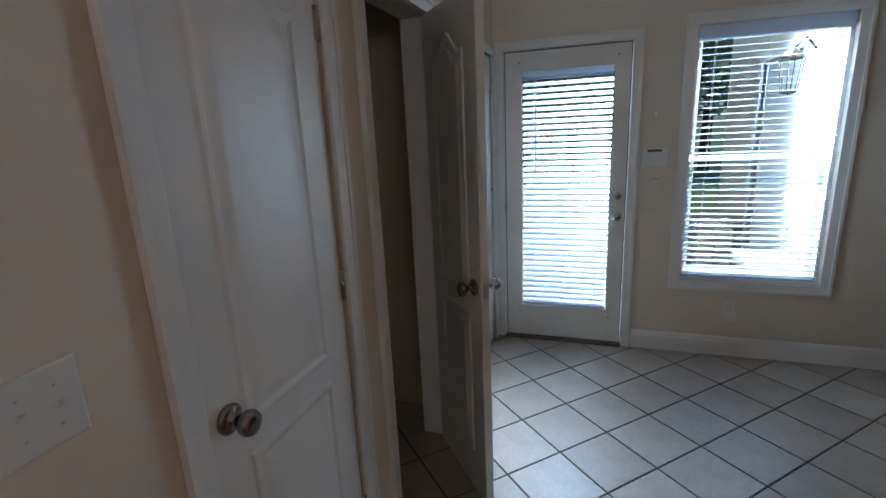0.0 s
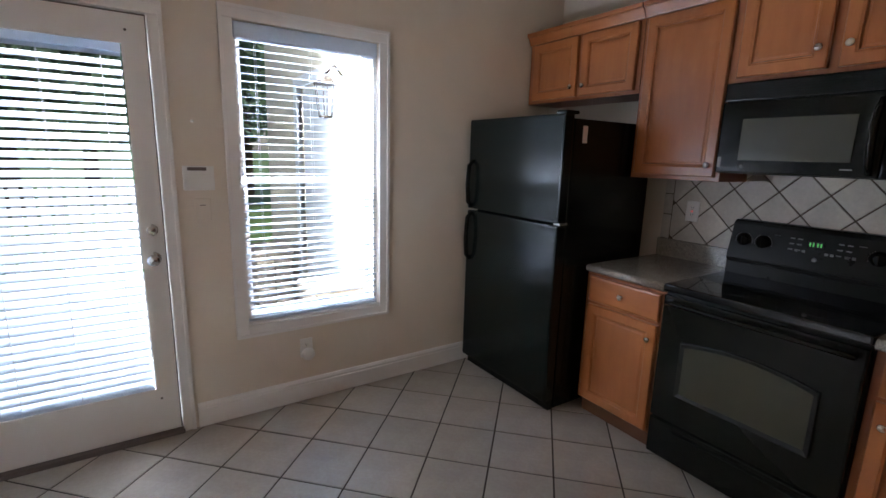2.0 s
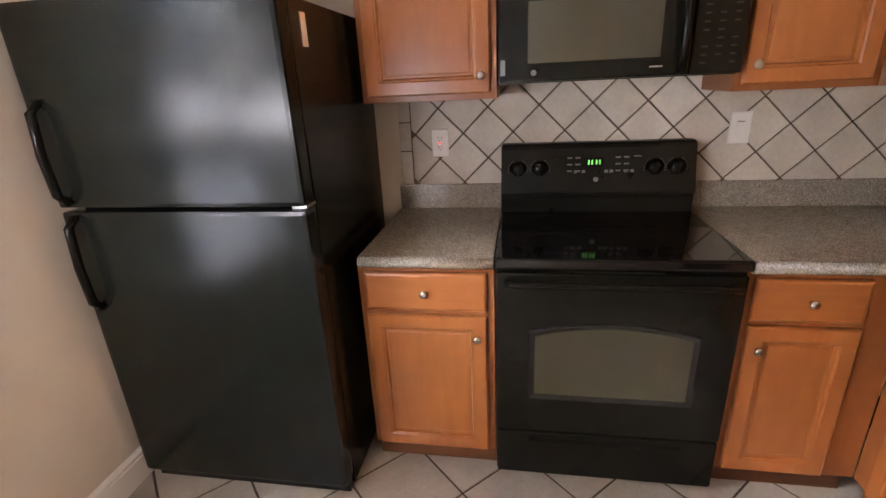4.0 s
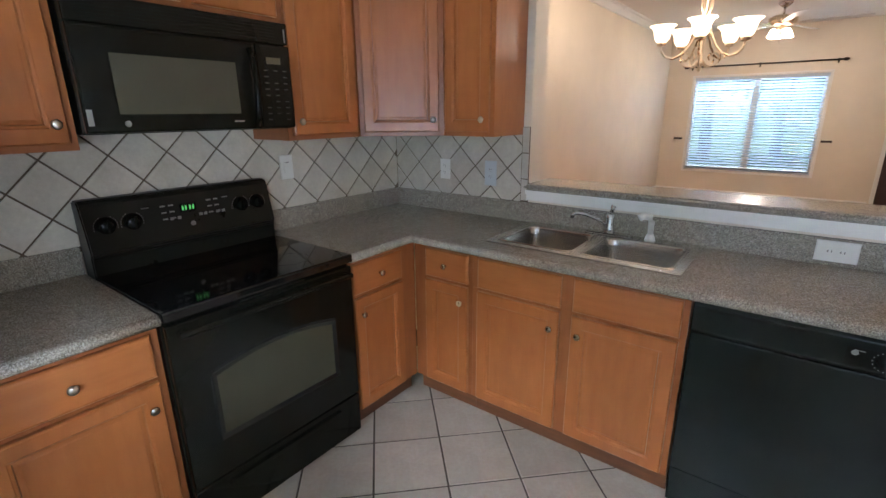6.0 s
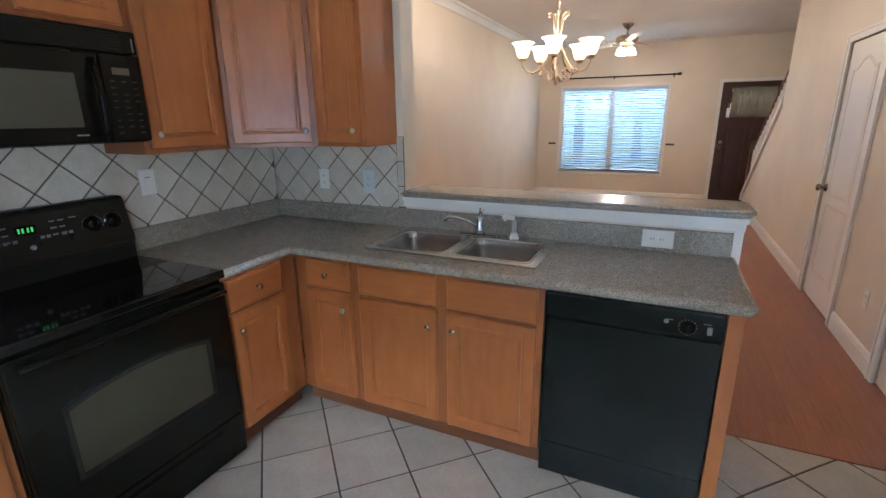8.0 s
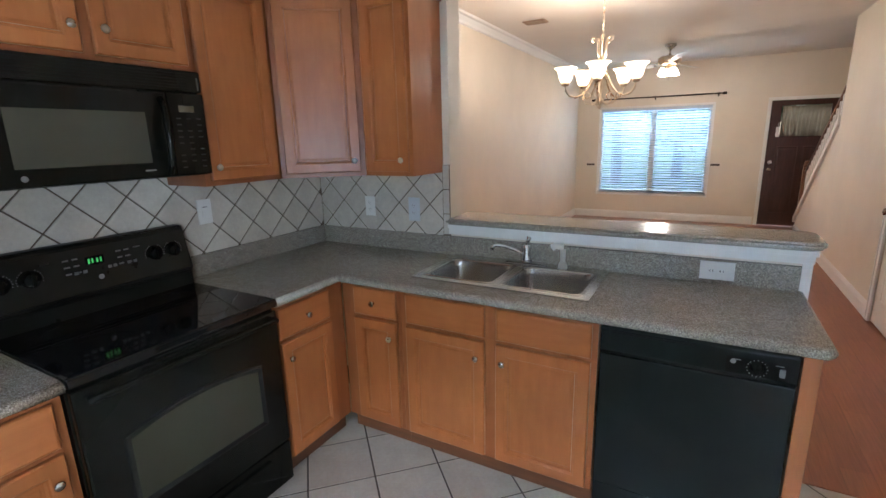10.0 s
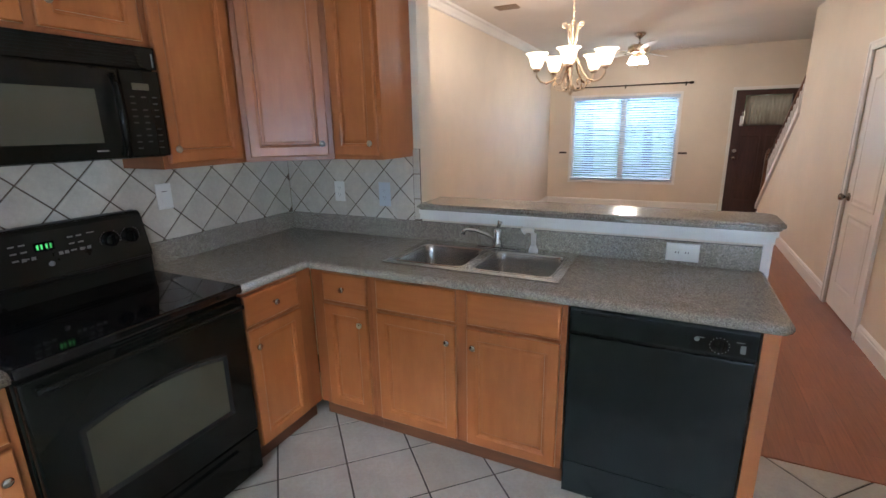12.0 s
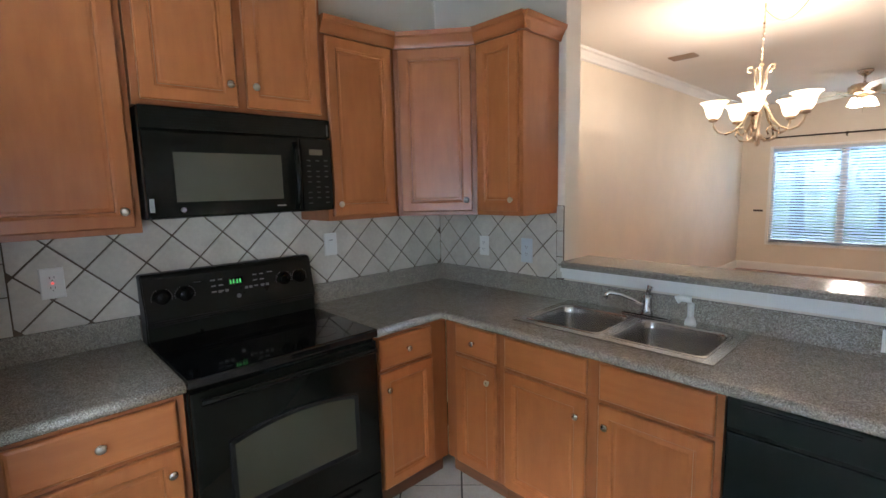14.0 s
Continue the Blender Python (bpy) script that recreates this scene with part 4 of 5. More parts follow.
part("holder", lathe(bmesh.new(), [(0.024, Z), (0.022, Z + 0.012), (0.015, Z + 0.03), (0.001, Z + 0.031)], (1.27, 0.31, 0)), PLASTIC, spray)
part("wand", tube(bmesh.new(), [(1.27, 0.31, Z + 0.02), (1.27, 0.312, Z + 0.09), (1.275, 0.325, Z + 0.112), (1.30, 0.345, Z + 0.118), (1.315, 0.355, Z + 0.108)], [0.012, 0.014, 0.017, 0.016, 0.017], 12), PLASTIC, spray)

# ---- range ----
ran = thing("electric_range", (2.55, 1.66, 0), "black freestanding electric range with glass cooktop", "range")
R0, R1 = 1.2765, 2.0445
part("body", boxed(2.275, 2.86, R0, R1, 0.03, 0.885, 0.004), BLACK, ran)
for x in (2.33, 2.80):
    for y in (R0 + 0.05, R1 - 0.05):
        part("foot", lathe(bmesh.new(), [(0.018, 0.0), (0.018, 0.01), (0.01, 0.031)], (x, y, 0), n=10), BLACK, ran)
part("cooktop", boxed(2.238, 2.80, R0, R1, 0.886, 0.921, 0.008), BLACKGLASS, ran)
for x, y, r in ((2.40, 1.48, 0.085), (2.40, 1.85, 0.105), (2.66, 1.48, 0.105), (2.66, 1.85, 0.085)):
    bm = bmesh.new()
    a = [bm.verts.new((x + r * math.cos(k * math.pi / 18), y + r * math.sin(k * math.pi / 18), 0.9214)) for k in range(36)]
    b = [bm.verts.new((x + (r - 0.003) * math.cos(k * math.pi / 18), y + (r - 0.003) * math.sin(k * math.pi / 18), 0.9214)) for k in range(36)]
    for k in range(36):
        bm.faces.new((a[k], a[(k + 1) % 36], b[(k + 1) % 36], b[k]))
    part("burner_ring", bm, glossy("faint_burner_mark", (0.011, 0.011, 0.011), 0.2) if "faint_burner_mark" not in bpy.data.materials else bpy.data.materials["faint_burner_mark"], ran)
door = part("oven_door", boxed(2.246, 2.274, R0 + 0.004, R1 - 0.004, 0.245, 0.868, 0.008), BLACK, ran)
# arched oven window
bm = bmesh.new()


def arched(i):
    w, h = 0.545 - 2 * i, 0.275 - 2 * i
    pts = [(-w / 2, 0.0), (w / 2, 0.0)]
    for k in range(15):
        s = 1 - 2 * k / 14
        pts.append((s * w / 2, h + 0.035 * (1 - s * s)))
    return [(a, b + i) for a, b in pts]


rings_on(bm, (2.2455, 1.66, 0.385), (0, -1, 0), (0, 0, 1), (-1, 0, 0), [(arched(0), 0.0), (arched(0.003), 0.008), (arched(0.006), 0.009), (arched(0.021), 0.002)])
part("oven_window_frame", bm, OVENBEVEL, door)
bm = rings_on(bmesh.new(), (2.244, 1.66, 0.385), (0, -1, 0), (0, 0, 1), (-1, 0, 0), [(arched(0.021), 0.0), (arched(0.022), 0.0012)])
part("oven_window", bm, OVENGLASS, door, "smoked glass oven window")
bm = tube(bmesh.new(), [(2.215, R0 + 0.03 + (R1 - R0 - 0.06) * k / 12, 0.838 + 0.0 * k) for k in range(13)], 0.012, 10)
for y in (R0 + 0.045, R1 - 0.045):
    box(bm, 2.21, 2.25, y - 0.012, y + 0.012, 0.826, 0.85, 0.004)
part("handle", bm, BLACK, door)
part("vent_slot", boxed(2.2385, 2.246, R0 + 0.25, R1 - 0.25, 0.873, 0.882, 0.002), BLACKTEX, ran)
drawer = part("drawer_front", boxed(2.248, 2.274, R0 + 0.004, R1 - 0.004, 0.04, 0.235, 0.008), BLACK, ran)
part("pull", boxed(2.236, 2.249, R0 + 0.12, R1 - 0.12, 0.188, 0.205, 0.005), BLACK, drawer)
# back panel, sloped
bm = prism(bmesh.new(), [(2.80, R0, 0.90), (2.80, R0, 0.985), (2.788, R0, 1.0), (2.83, R0, 1.185), (2.842, R0, 1.20), (2.895, R0, 1.20), (2.895, R0, 0.90)], (0, R1 - R0, 0))
bmesh.ops.bevel(bm, geom=list(bm.edges), offset=0.005, segments=2, affect="EDGES")
panel = part("control_panel", bm, BLACKPANEL, ran)


def panel_x(z):
    return 2.788 + (z - 1.0) * (0.042 / 0.185)


for y in (1.975, 1.885, 1.435, 1.352):
    z = 1.10
    bm = lathe(bmesh.new(), [(0.001, 0.0), (0.036, 0.0), (0.035, -0.002), (0.0275, -0.003), (0.026, -0.022), (0.022, -0.026), (0.001, -0.027)], (panel_x(z), y, z), "X", 22)
    box(bm, panel_x(z) - 0.034, panel_x(z) - 0.02, y - 0.005, y + 0.005, z - 0.024, z + 0.024, 0.002)
    kn = part("control_knob", bm, BLACK, panel, "black control knob")
    ring = bmesh.new()
    for k in range(24):
        if k in (5, 6, 7):
            continue
        a = 2 * math.pi * k / 24
        box(ring, panel_x(z) - 0.0036, panel_x(z) - 0.0026, y + 0.04 * math.cos(a) - 0.0016, y + 0.04 * math.cos(a) + 0.0016, z + 0.04 * math.sin(a) - 0.0016, z + 0.04 * math.sin(a) + 0.0016)
    part("dial_marks", ring, GREYMARK, kn)
part("display", boxed(panel_x(1.12) - 0.004, panel_x(1.12) + 0.002, 1.635, 1.70, 1.108, 1.142, 0.001), BLACKGLASS, panel)
bm = bmesh.new()
for k, y in enumerate((1.69, 1.677, 1.66, 1.647)):
    box(bm, panel_x(1.125) - 0.0055, panel_x(1.125) - 0.0045, y - 0.004, y + 0.003, 1.115, 1.134)
part("clock_digits", bm, LED, panel, "green clock digits")
bm = bmesh.new()
for y0 in (1.765, 1.575):
    for j in range(3):
        for i in range(2):
            y, z = y0 - 0.032 * i, 1.142 - 0.026 * j
            box(bm, panel_x(z) - 0.0028, panel_x(z) - 0.0012, y - 0.010, y + 0.010, z - 0.003, z + 0.003)
for y in (1.74, 1.71, 1.62, 1.60, 1.545, 1.52):
    box(bm, panel_x(1.09) - 0.0028, panel_x(1.09) - 0.0012, y - 0.007, y + 0.007, 1.082, 1.094)
for y in (1.83, 1.83, 1.50):
    box(bm, panel_x(1.145) - 0.0028, panel_x(1.145) - 0.0012, y - 0.014, y + 0.014, 1.143, 1.147)
tagged(part("printed_keys", bm, GREYMARK, panel), "", "", "", "stuff")
part("badge", lathe(bmesh.new(), [(0.001, 0), (0.011, 0), (0.010, -0.002), (0.001, -0.0025)], (panel_x(1.055), 1.66, 1.055), "X", 16), GREYMARK, panel, "round grey emblem")

# ---- microwave ----
mw = thing("microwave", (2.74, 1.66, 1.44), "black over-the-range microwave with smoked window", "microwave")
M0, M1 = 1.277, 2.043
part("body", boxed(2.58, XR - 0.004, M0, M1, 1.442, 1.858, 0.004), BLACKTEX, mw)
part("grille", boxed(2.553, 2.579, M0, M1, 1.775, 1.858, 0.006), BLACK, mw)
for k in range(6):
    part("grille_slat", boxed(2.5505, 2.5545, M0 + 0.06, M1 - 0.03, 1.788 + 0.011 * k, 1.792 + 0.011 * k, 0.001), BLACKTEX, mw)
mdoor = part("door", boxed(2.548, 2.579, 1.435, M1, 1.446, 1.771, 0.008), BLACK, mw)
part("window", boxed(2.5455, 2.5485, 1.525, 1.945, 1.505, 1.692, 0.001), MWGLASS, mdoor, "smoked perforated window")
pts = [(2.545, 1.462, 1.46), (2.522, 1.462, 1.50), (2.512, 1.464, 1.58), (2.512, 1.464, 1.64), (2.522, 1.462, 1.71), (2.545, 1.462, 1.745)]
part("handle", tube(bmesh.new(), pts, [0.012, 0.014, 0.015, 0.015, 0.014, 0.012], 10), BLACK, mdoor)
keys = part("key_panel", boxed(2.549, 2.579, M0, 1.431, 1.446, 1.771, 0.006), BLACK, mw)
part("display", boxed(2.5468, 2.5495, 1.325, 1.39, 1.697, 1.722, 0.001), glossy("dim_amber_display", (0.12, 0.10, 0.06), 0.3), keys)
for j in range(9):
    for i in range(3):
        if (i + j * 2) % 7 != 3:
            y, z = 1.395 - 0.043 * i, 1.672 - 0.024 * j
            part("printed_key", boxed(2.5478, 2.5492, y - 0.009, y + 0.009, z - 0.0025, z + 0.0025), GREYDIM, keys)
part("badge", lathe(bmesh.new(), [(0.001, 0), (0.010, 0), (0.009, -0.0016), (0.001, -0.002)], (2.548, 1.925, 1.475), "X", 14), GREYMARK, mdoor, "round grey emblem")
part("printed_name", boxed(2.5472, 2.5482, 1.515, 1.555, 1.474, 1.479), GREYMARK, mdoor)
# pale patch stands for a reflection on the black door
part("sticker", boxed(2.5472, 2.5482, 2.02, 2.036, 1.47, 1.52), GREYMARK, mdoor, "small pale patch painting a reflection")
part("indicator_strip", boxed(2.5515, 2.5532, M0 + 0.012, M0 + 0.018, 1.785, 1.835), GREYMARK, mw)

# ---- dishwasher ----
dw = thing("dishwasher", (0.67, 0.55, 0), "black built-in dishwasher under the worktop", "dishwasher")
W0, W1 = 0.357, 0.987
part("tub", boxed(W0, W1, PY1 + 0.006, FYB - 0.03, 0.02, 0.868, 0.003), BLACKTEX, dw)
wdoor = part("door", boxed(W0 + 0.004, W1 - 0.004, FYB - 0.028, FYB + 0.014, 0.165, 0.742, 0.006), BLACKTEX, dw)
bm = prism(bmesh.new(), [(W0 + 0.004, FYB - 0.028, 0.747), (W0 + 0.004, FYB + 0.018, 0.747), (W0 + 0.004, FYB + 0.022, 0.76), (W0 + 0.004, FYB + 0.022, 0.85), (W0 + 0.004, FYB + 0.012, 0.866), (W0 + 0.004, FYB - 0.028, 0.866)], (W1 - W0 - 0.008, 0, 0))
bmesh.ops.bevel(bm, geom=list(bm.edges), offset=0.003, segments=1, affect="EDGES")
con = part("control_panel", bm, BLACKTEX, dw)
part("handle_recess", boxed(0.66, 0.94, FYB + 0.018, FYB + 0.028, 0.838, 0.848, 0.003), BLACK, con)
part("dial_plate", boxed(0.385, 0.565, FYB + 0.0215, FYB + 0.0235, 0.765, 0.825, 0.001), BLACK, con)
bm = lathe(bmesh.new(), [(0.024, 0.0), (0.024, 0.003), (0.02, 0.004), (0.018, 0.018), (0.001, 0.02)], (0.475, FYB + 0.023, 0.795), "Y", 20)
box(bm, 0.471, 0.479, FYB + 0.04, FYB + 0.046, 0.778, 0.812, 0.002)
part("dial", bm, BLACK, con, "black cycle dial")
bm = bmesh.new()
for k in range(16):
    a = 2 * math.pi * k / 16
    box(bm, 0.475 + 0.029 * math.cos(a) - 0.0015, 0.475 + 0.029 * math.cos(a) + 0.0015, FYB + 0.0232, FYB + 0.0242, 0.795 + 0.029 * math.sin(a) - 0.0015, 0.795 + 0.029 * math.sin(a) + 0.0015)
for x in (0.535, 0.415):
    box(bm, x - 0.012, x + 0.012, FYB + 0.0232, FYB + 0.0242, 0.815, 0.818)
part("dial_marks", bm, GREYMARK, con)
part("rocker_switch", boxed(0.398, 0.414, FYB + 0.0232, FYB + 0.032, 0.78, 0.808, 0.003), GREYMARK, con)
part("badge", lathe(bmesh.new(), [(0.009, 0), (0.008, 0.0015), (0.001, 0.002)], (0.545, FYB + 0.023, 0.808), "Y", 14), GREYMARK, con)
part("kick_plate", boxed(W0 + 0.004, W1 - 0.004, FYB - 0.05, FYB + 0.004, 0.004, 0.158, 0.004), BLACKTEX, dw)

# ---- refrigerator ----
fr = thing("refrigerator", (2.45, 2.96, 0), "black top-freezer refrigerator with textured doors", "refrigerator")
F0, F1 = 2.575, 3.40
part("cabinet", boxed(2.135, 2.83, F0 + 0.004, F1 - 0.004, 0.03, 1.70, 0.006), BLACKTEX, fr)
up = part("freezer_door", boxed(2.055, 2.128, F0, F1, 1.142, 1.722, 0.014), BLACKTEX, fr)
lo = part("fridge_door", boxed(2.055, 2.128, F0, F1, 0.085, 1.13, 0.014), BLACKTEX, fr)
for d, z0, z1 in ((up, 1.16, 1.46), (lo, 0.80, 1.115)):
    bm = tube(bmesh.new(), [(2.05, F1 - 0.05, z0), (2.02, F1 - 0.05, z0 + 0.03), (2.012, F1 - 0.05, (z0 + z1) / 2), (2.02, F1 - 0.05, z1 - 0.03), (2.05, F1 - 0.05, z1)], 0.014, 10)
    part("handle", bm, BLACK, d)
part("hinge", boxed(2.075, 2.16, F0 + 0.004, F0 + 0.05, 1.1305, 1.1415, 0.002), STEEL, fr, "bright metal centre hinge")
part("hinge_cover", boxed(2.07, 2.17, F0 + 0.01, F0 + 0.08, 1.7225, 1.74, 0.005), BLACK, fr)
part("kick_grille", boxed(2.10, 2.134, F0 + 0.01, F1 - 0.01, 0.02, 0.08, 0.003), BLACK, fr)
for y in (F0 + 0.06, F1 - 0.06):
    for x in (2.16, 2.78):
        part("foot", lathe(bmesh.new(), [(0.02, 0.0), (0.02, 0.012), (0.012, 0.031)], (x, y, 0), n=10), BLACK, fr)
part("sticker", boxed(2.20, 2.235, F0 + 0.0015, F0 + 0.0035, 1.575, 1.665), PAPER, fr, "small pink paper label")

# ---- plates, outlets, small fixtures ----
def plate(name, place, u, n, w, h, label, category, kind="outlet", material=PLASTIC):
    u, n, c = Vector(u), Vector(n), Vector(place)
    p = thing(name, place, label, category)
    up = Vector((0, 0, 1))
    o = c - u * w / 2 - up * h / 2
    bm = rings_on(bmesh.new(), o, u, up, n, [(rect(w, h, 0), 0.0006), (rect(w, h, 0), 0.003), (rect(w, h, 0.004), 0.0055)])
    part("cover_plate", bm, material, p)
    turn = Matrix((u, up, n)).transposed()

    def bits(name2, boxes, mat):
        b = bmesh.new()
        for a0, a1, b0, b1, d0, d1 in boxes:
            box(b, a0, a1, b0, b1, d0, d1, 0.0008 if mat is material else 0)
        for v in b.verts:
            v.co = turn @ v.co + c
        part(name2, b, mat, p)

    if kind == "outlet":
        for s in (-0.02, 0.02):
            a, b = (0, s) if h >= w else (s, 0)
            bits("socket", [(a - 0.0155, a + 0.0155, b - 0.0135, b + 0.0135, 0.005, 0.0072)], material)
            q = [(a - 0.008, a - 0.0055, b - 0.002, b + 0.008, 0.0071, 0.0077), (a + 0.0055, a + 0.008, b - 0.001, b + 0.007, 0.0071, 0.0077), (a - 0.002, a + 0.002, b - 0.010, b - 0.006, 0.0071, 0.0077)]
            if w > h:
                q = [(a + x - 0.0012, a + x + 0.0012, b - 0.005, b + 0.005, 0.0071, 0.0077) for x in (-0.007, 0.004)] + [(a - 0.011, a - 0.008, b - 0.002, b + 0.002, 0.0071, 0.0077)]
            bits("slots", q, RUBBER)
        if kind == "outlet" and "lit" in label:
            bits("pilot_light", [(-0.004, 0.004, -0.003, 0.003, 0.0055, 0.0085)], REDLED)
    elif kind == "toggles":
        for a in (-0.023, 0.023):
            bits("toggle", [(a - 0.0045, a + 0.0045, 0.0, 0.011, 0.004, 0.018)], material)
            bits("screw", [(a - 0.002, a + 0.002, z - 0.002, z + 0.002, 0.005, 0.0065) for z in (-0.03, 0.03)], NICKEL)
    elif kind == "rocker":
        bits("rocker", [(-0.016, 0.016, -0.032, 0.032, 0.005, 0.0085)], material)
        bits("rocker_gap", [(-0.0135, 0.0135, 0.0225, 0.026, 0.0085, 0.0090)], RUBBER)
    return p


plate("light_switch", (XL, 0.471, 1.205), (0, 1, 0), (1, 0, 0), 0.118, 0.122, "ivory double toggle light switch plate", "light switch", "toggles")
plate("outlet", (XL, -1.0, 0.40), (0, 1, 0), (1, 0, 0), 0.072, 0.118, "ivory wall outlet low between hall doors", "outlet")
plate("outlet", (2.905, 2.316, 1.206), (0, -1, 0), (-1, 0, 0), 0.076, 0.12, "white lit safety outlet on the tiles", "outlet")
plate("wall_switch", (2.905, 1.105, 1.235), (0, -1, 0), (-1, 0, 0), 0.078, 0.125, "white rocker switch on the tiles", "switch", "rocker")
plate("outlet", (2.50, 0.258, 1.17), (-1, 0, 0), (0, 1, 0), 0.074, 0.12, "white outlet on the tiled splash", "outlet")
plate("outlet", (2.175, 0.258, 1.165), (-1, 0, 0), (0, 1, 0), 0.078, 0.14, "pale grey outlet with clear cover on tiles", "outlet", "outlet", glossy("pale_grey_plastic", (0.52, 0.55, 0.57), 0.35))
plate("outlet", (0.60, PY1 + 0.022, 0.972), (-1, 0, 0), (0, 1, 0), 0.134, 0.082, "white horizontal outlet on the bar upstand", "outlet")
plate("light_switch", (0.445, YB, 1.185), (1, 0, 0), (0, -1, 0), 0.075, 0.118, "cream painted-over switch plate beside the window", "switch", "rocker", CREAM)
alarm = thing("alarm_keypad", (0.435, YB, 1.34), "ivory alarm keypad with grey display", "keypad")
part("housing", boxed(0.365, 0.505, YB - 0.026, YB - 0.001, 1.285, 1.405, 0.006), PLASTIC, alarm)
part("display", boxed(0.385, 0.47, YB - 0.0275, YB - 0.025, 1.383, 1.399), RUBBER, alarm)
part("flap", boxed(0.37, 0.50, YB - 0.030, YB - 0.0265, 1.29, 1.365, 0.002), PLASTIC, alarm)
solid("wall_hook", lathe(bmesh.new(), [(0.008, -0.001), (0.007, -0.004), (0.003, -0.007), (0.004, -0.012), (0.001, -0.014)], (0.425, YB, 1.62), "Y", 12), PLASTIC, "small white stud on the wall", "hook")
plate("outlet", (0.945, YB, 0.335), (1, 0, 0), (0, -1, 0), 0.074, 0.118, "ivory outlet under the window", "outlet")
fresh = thing("night_light", (0.93, YB - 0.006, 0.305), "round white plug-in unit in the outlet", "night light")
part("housing", lathe(bmesh.new(), [(0.03, -0.0075), (0.038, -0.012), (0.038, -0.03), (0.03, -0.042), (0.001, -0.046)], (0.95, YB, 0.30), "Y", 20), PLASTIC, fresh)

# ---- lamps ----
CHX, CHY = 1.50, -1.60
ch = thing("chandelier", (CHX, CHY, 1.78), "brass five-arm chandelier with lit frosted shades", "chandelier")
part("canopy", lathe(bmesh.new(), [(0.001, ZC - 0.03), (0.05, ZC - 0.028), (0.062, ZC - 0.006), (0.063, ZC - 0.001)], (CHX - 0.25, CHY, 0)), BRASS, ch)
chain = []
for k in range(17):
    f = k / 16
    chain.append((CHX - 0.25 * f, CHY, ZC - 0.045 - 0.10 * math.sin(math.pi * f)))
part("swag_chain", tube(bmesh.new(), chain, 0.005, 6), BRASS, ch)
part("chain", tube(bmesh.new(), [(CHX, CHY, 2.36), (CHX, CHY, ZC - 0.002)], 0.005, 6), BRASS, ch)
for k in range(12):
    part("chain_link", lathe(bmesh.new(), [(0.006, 2.375 + 0.035 * k), (0.010, 2.384 + 0.035 * k), (0.006, 2.393 + 0.035 * k)], (CHX, CHY, 0), n=8), BRASS, ch)
part("column", lathe(bmesh.new(), [(0.001, 1.775), (0.012, 1.785), (0.02, 1.80), (0.012, 1.815), (0.03, 1.83), (0.034, 1.85), (0.014, 1.87), (0.012, 1.98), (0.022, 2.0), (0.012, 2.03), (0.012, 2.12), (0.03, 2.135), (0.034, 2.15), (0.012, 2.17), (0.01, 2.33), (0.02, 2.345), (0.001, 2.36)], (CHX, CHY, 0), n=16), BRASS, ch)


def swirl(phi, pts, r):
    d = Vector((math.cos(phi), math.sin(phi), 0))
    return tube(bmesh.new(), [Vector((CHX, CHY, z)) + d * a for a, z in pts], r, 8)


R = 0.285
for k in range(5):
    phi = radians(72 * k + 96)
    arm = [(0.02, 2.14), (0.05, 2.05), (0.09, 1.96), (0.14, 1.90), (0.20, 1.875), (0.25, 1.89), (0.28, 1.93), (R, 1.975)]
    a = part("arm", swirl(phi, arm, 0.008), BRASS, ch)
    part("scroll", swirl(phi, [(0.02, 1.85), (0.06, 1.815), (0.11, 1.82), (0.14, 1.86), (0.13, 1.905), (0.095, 1.915), (0.075, 1.885), (0.095, 1.865)], 0.006), BRASS, ch)
    part("crest", swirl(phi, [(0.015, 2.14), (0.035, 2.22), (0.04, 2.30), (0.06, 2.335), (0.085, 2.33), (0.085, 2.305), (0.065, 2.30)], 0.006), BRASS, ch)
    x, y = CHX + R * math.cos(phi), CHY + R * math.sin(phi)
    part("cup", lathe(bmesh.new(), [(0.008, 1.965), (0.03, 1.972), (0.034, 1.985), (0.026, 2.0), (0.001, 2.0)], (x, y, 0), n=14), BRASS, a)
    bm = bmesh.new()
    prof = [(0.028, 1.992), (0.046, 2.01), (0.056, 2.04), (0.062, 2.07), (0.075, 2.095), (0.095, 2.11), (0.092, 2.112), (0.072, 2.098), (0.058, 2.07), (0.05, 2.04), (0.04, 2.012), (0.024, 1.998)]
    lathe(bm, prof, (x, y, 0), n=20)
    part("shade", bm, SHADE, a, "lit frosted glass bell shade")
    lamp("chandelier_bulb", "POINT", (x, y, 2.13), 5.5, WARM, 0.03)
FNX, FNY, UP = 1.24, -4.95, 0.085
fan = thing("ceiling_fan", (FNX, FNY, 2.3), "pale five-blade ceiling fan with lit glass shades", "ceiling fan")
part("canopy", lathe(bmesh.new(), [(0.02, 2.69), (0.055, 2.715), (0.075, 2.74), (0.078, ZC - 0.001)], (FNX, FNY, 0)), NICKEL, fan)
part("downrod", lathe(bmesh.new(), [(0.013, 2.60), (0.013, 2.70)], (FNX, FNY, 0), n=10), NICKEL, fan)
part("motor", lathe(bmesh.new(), [(0.03, 2.40), (0.12, 2.405), (0.15, 2.43), (0.15, 2.49), (0.12, 2.515), (0.03, 2.525)], (FNX, FNY, UP)), BRASS, fan)
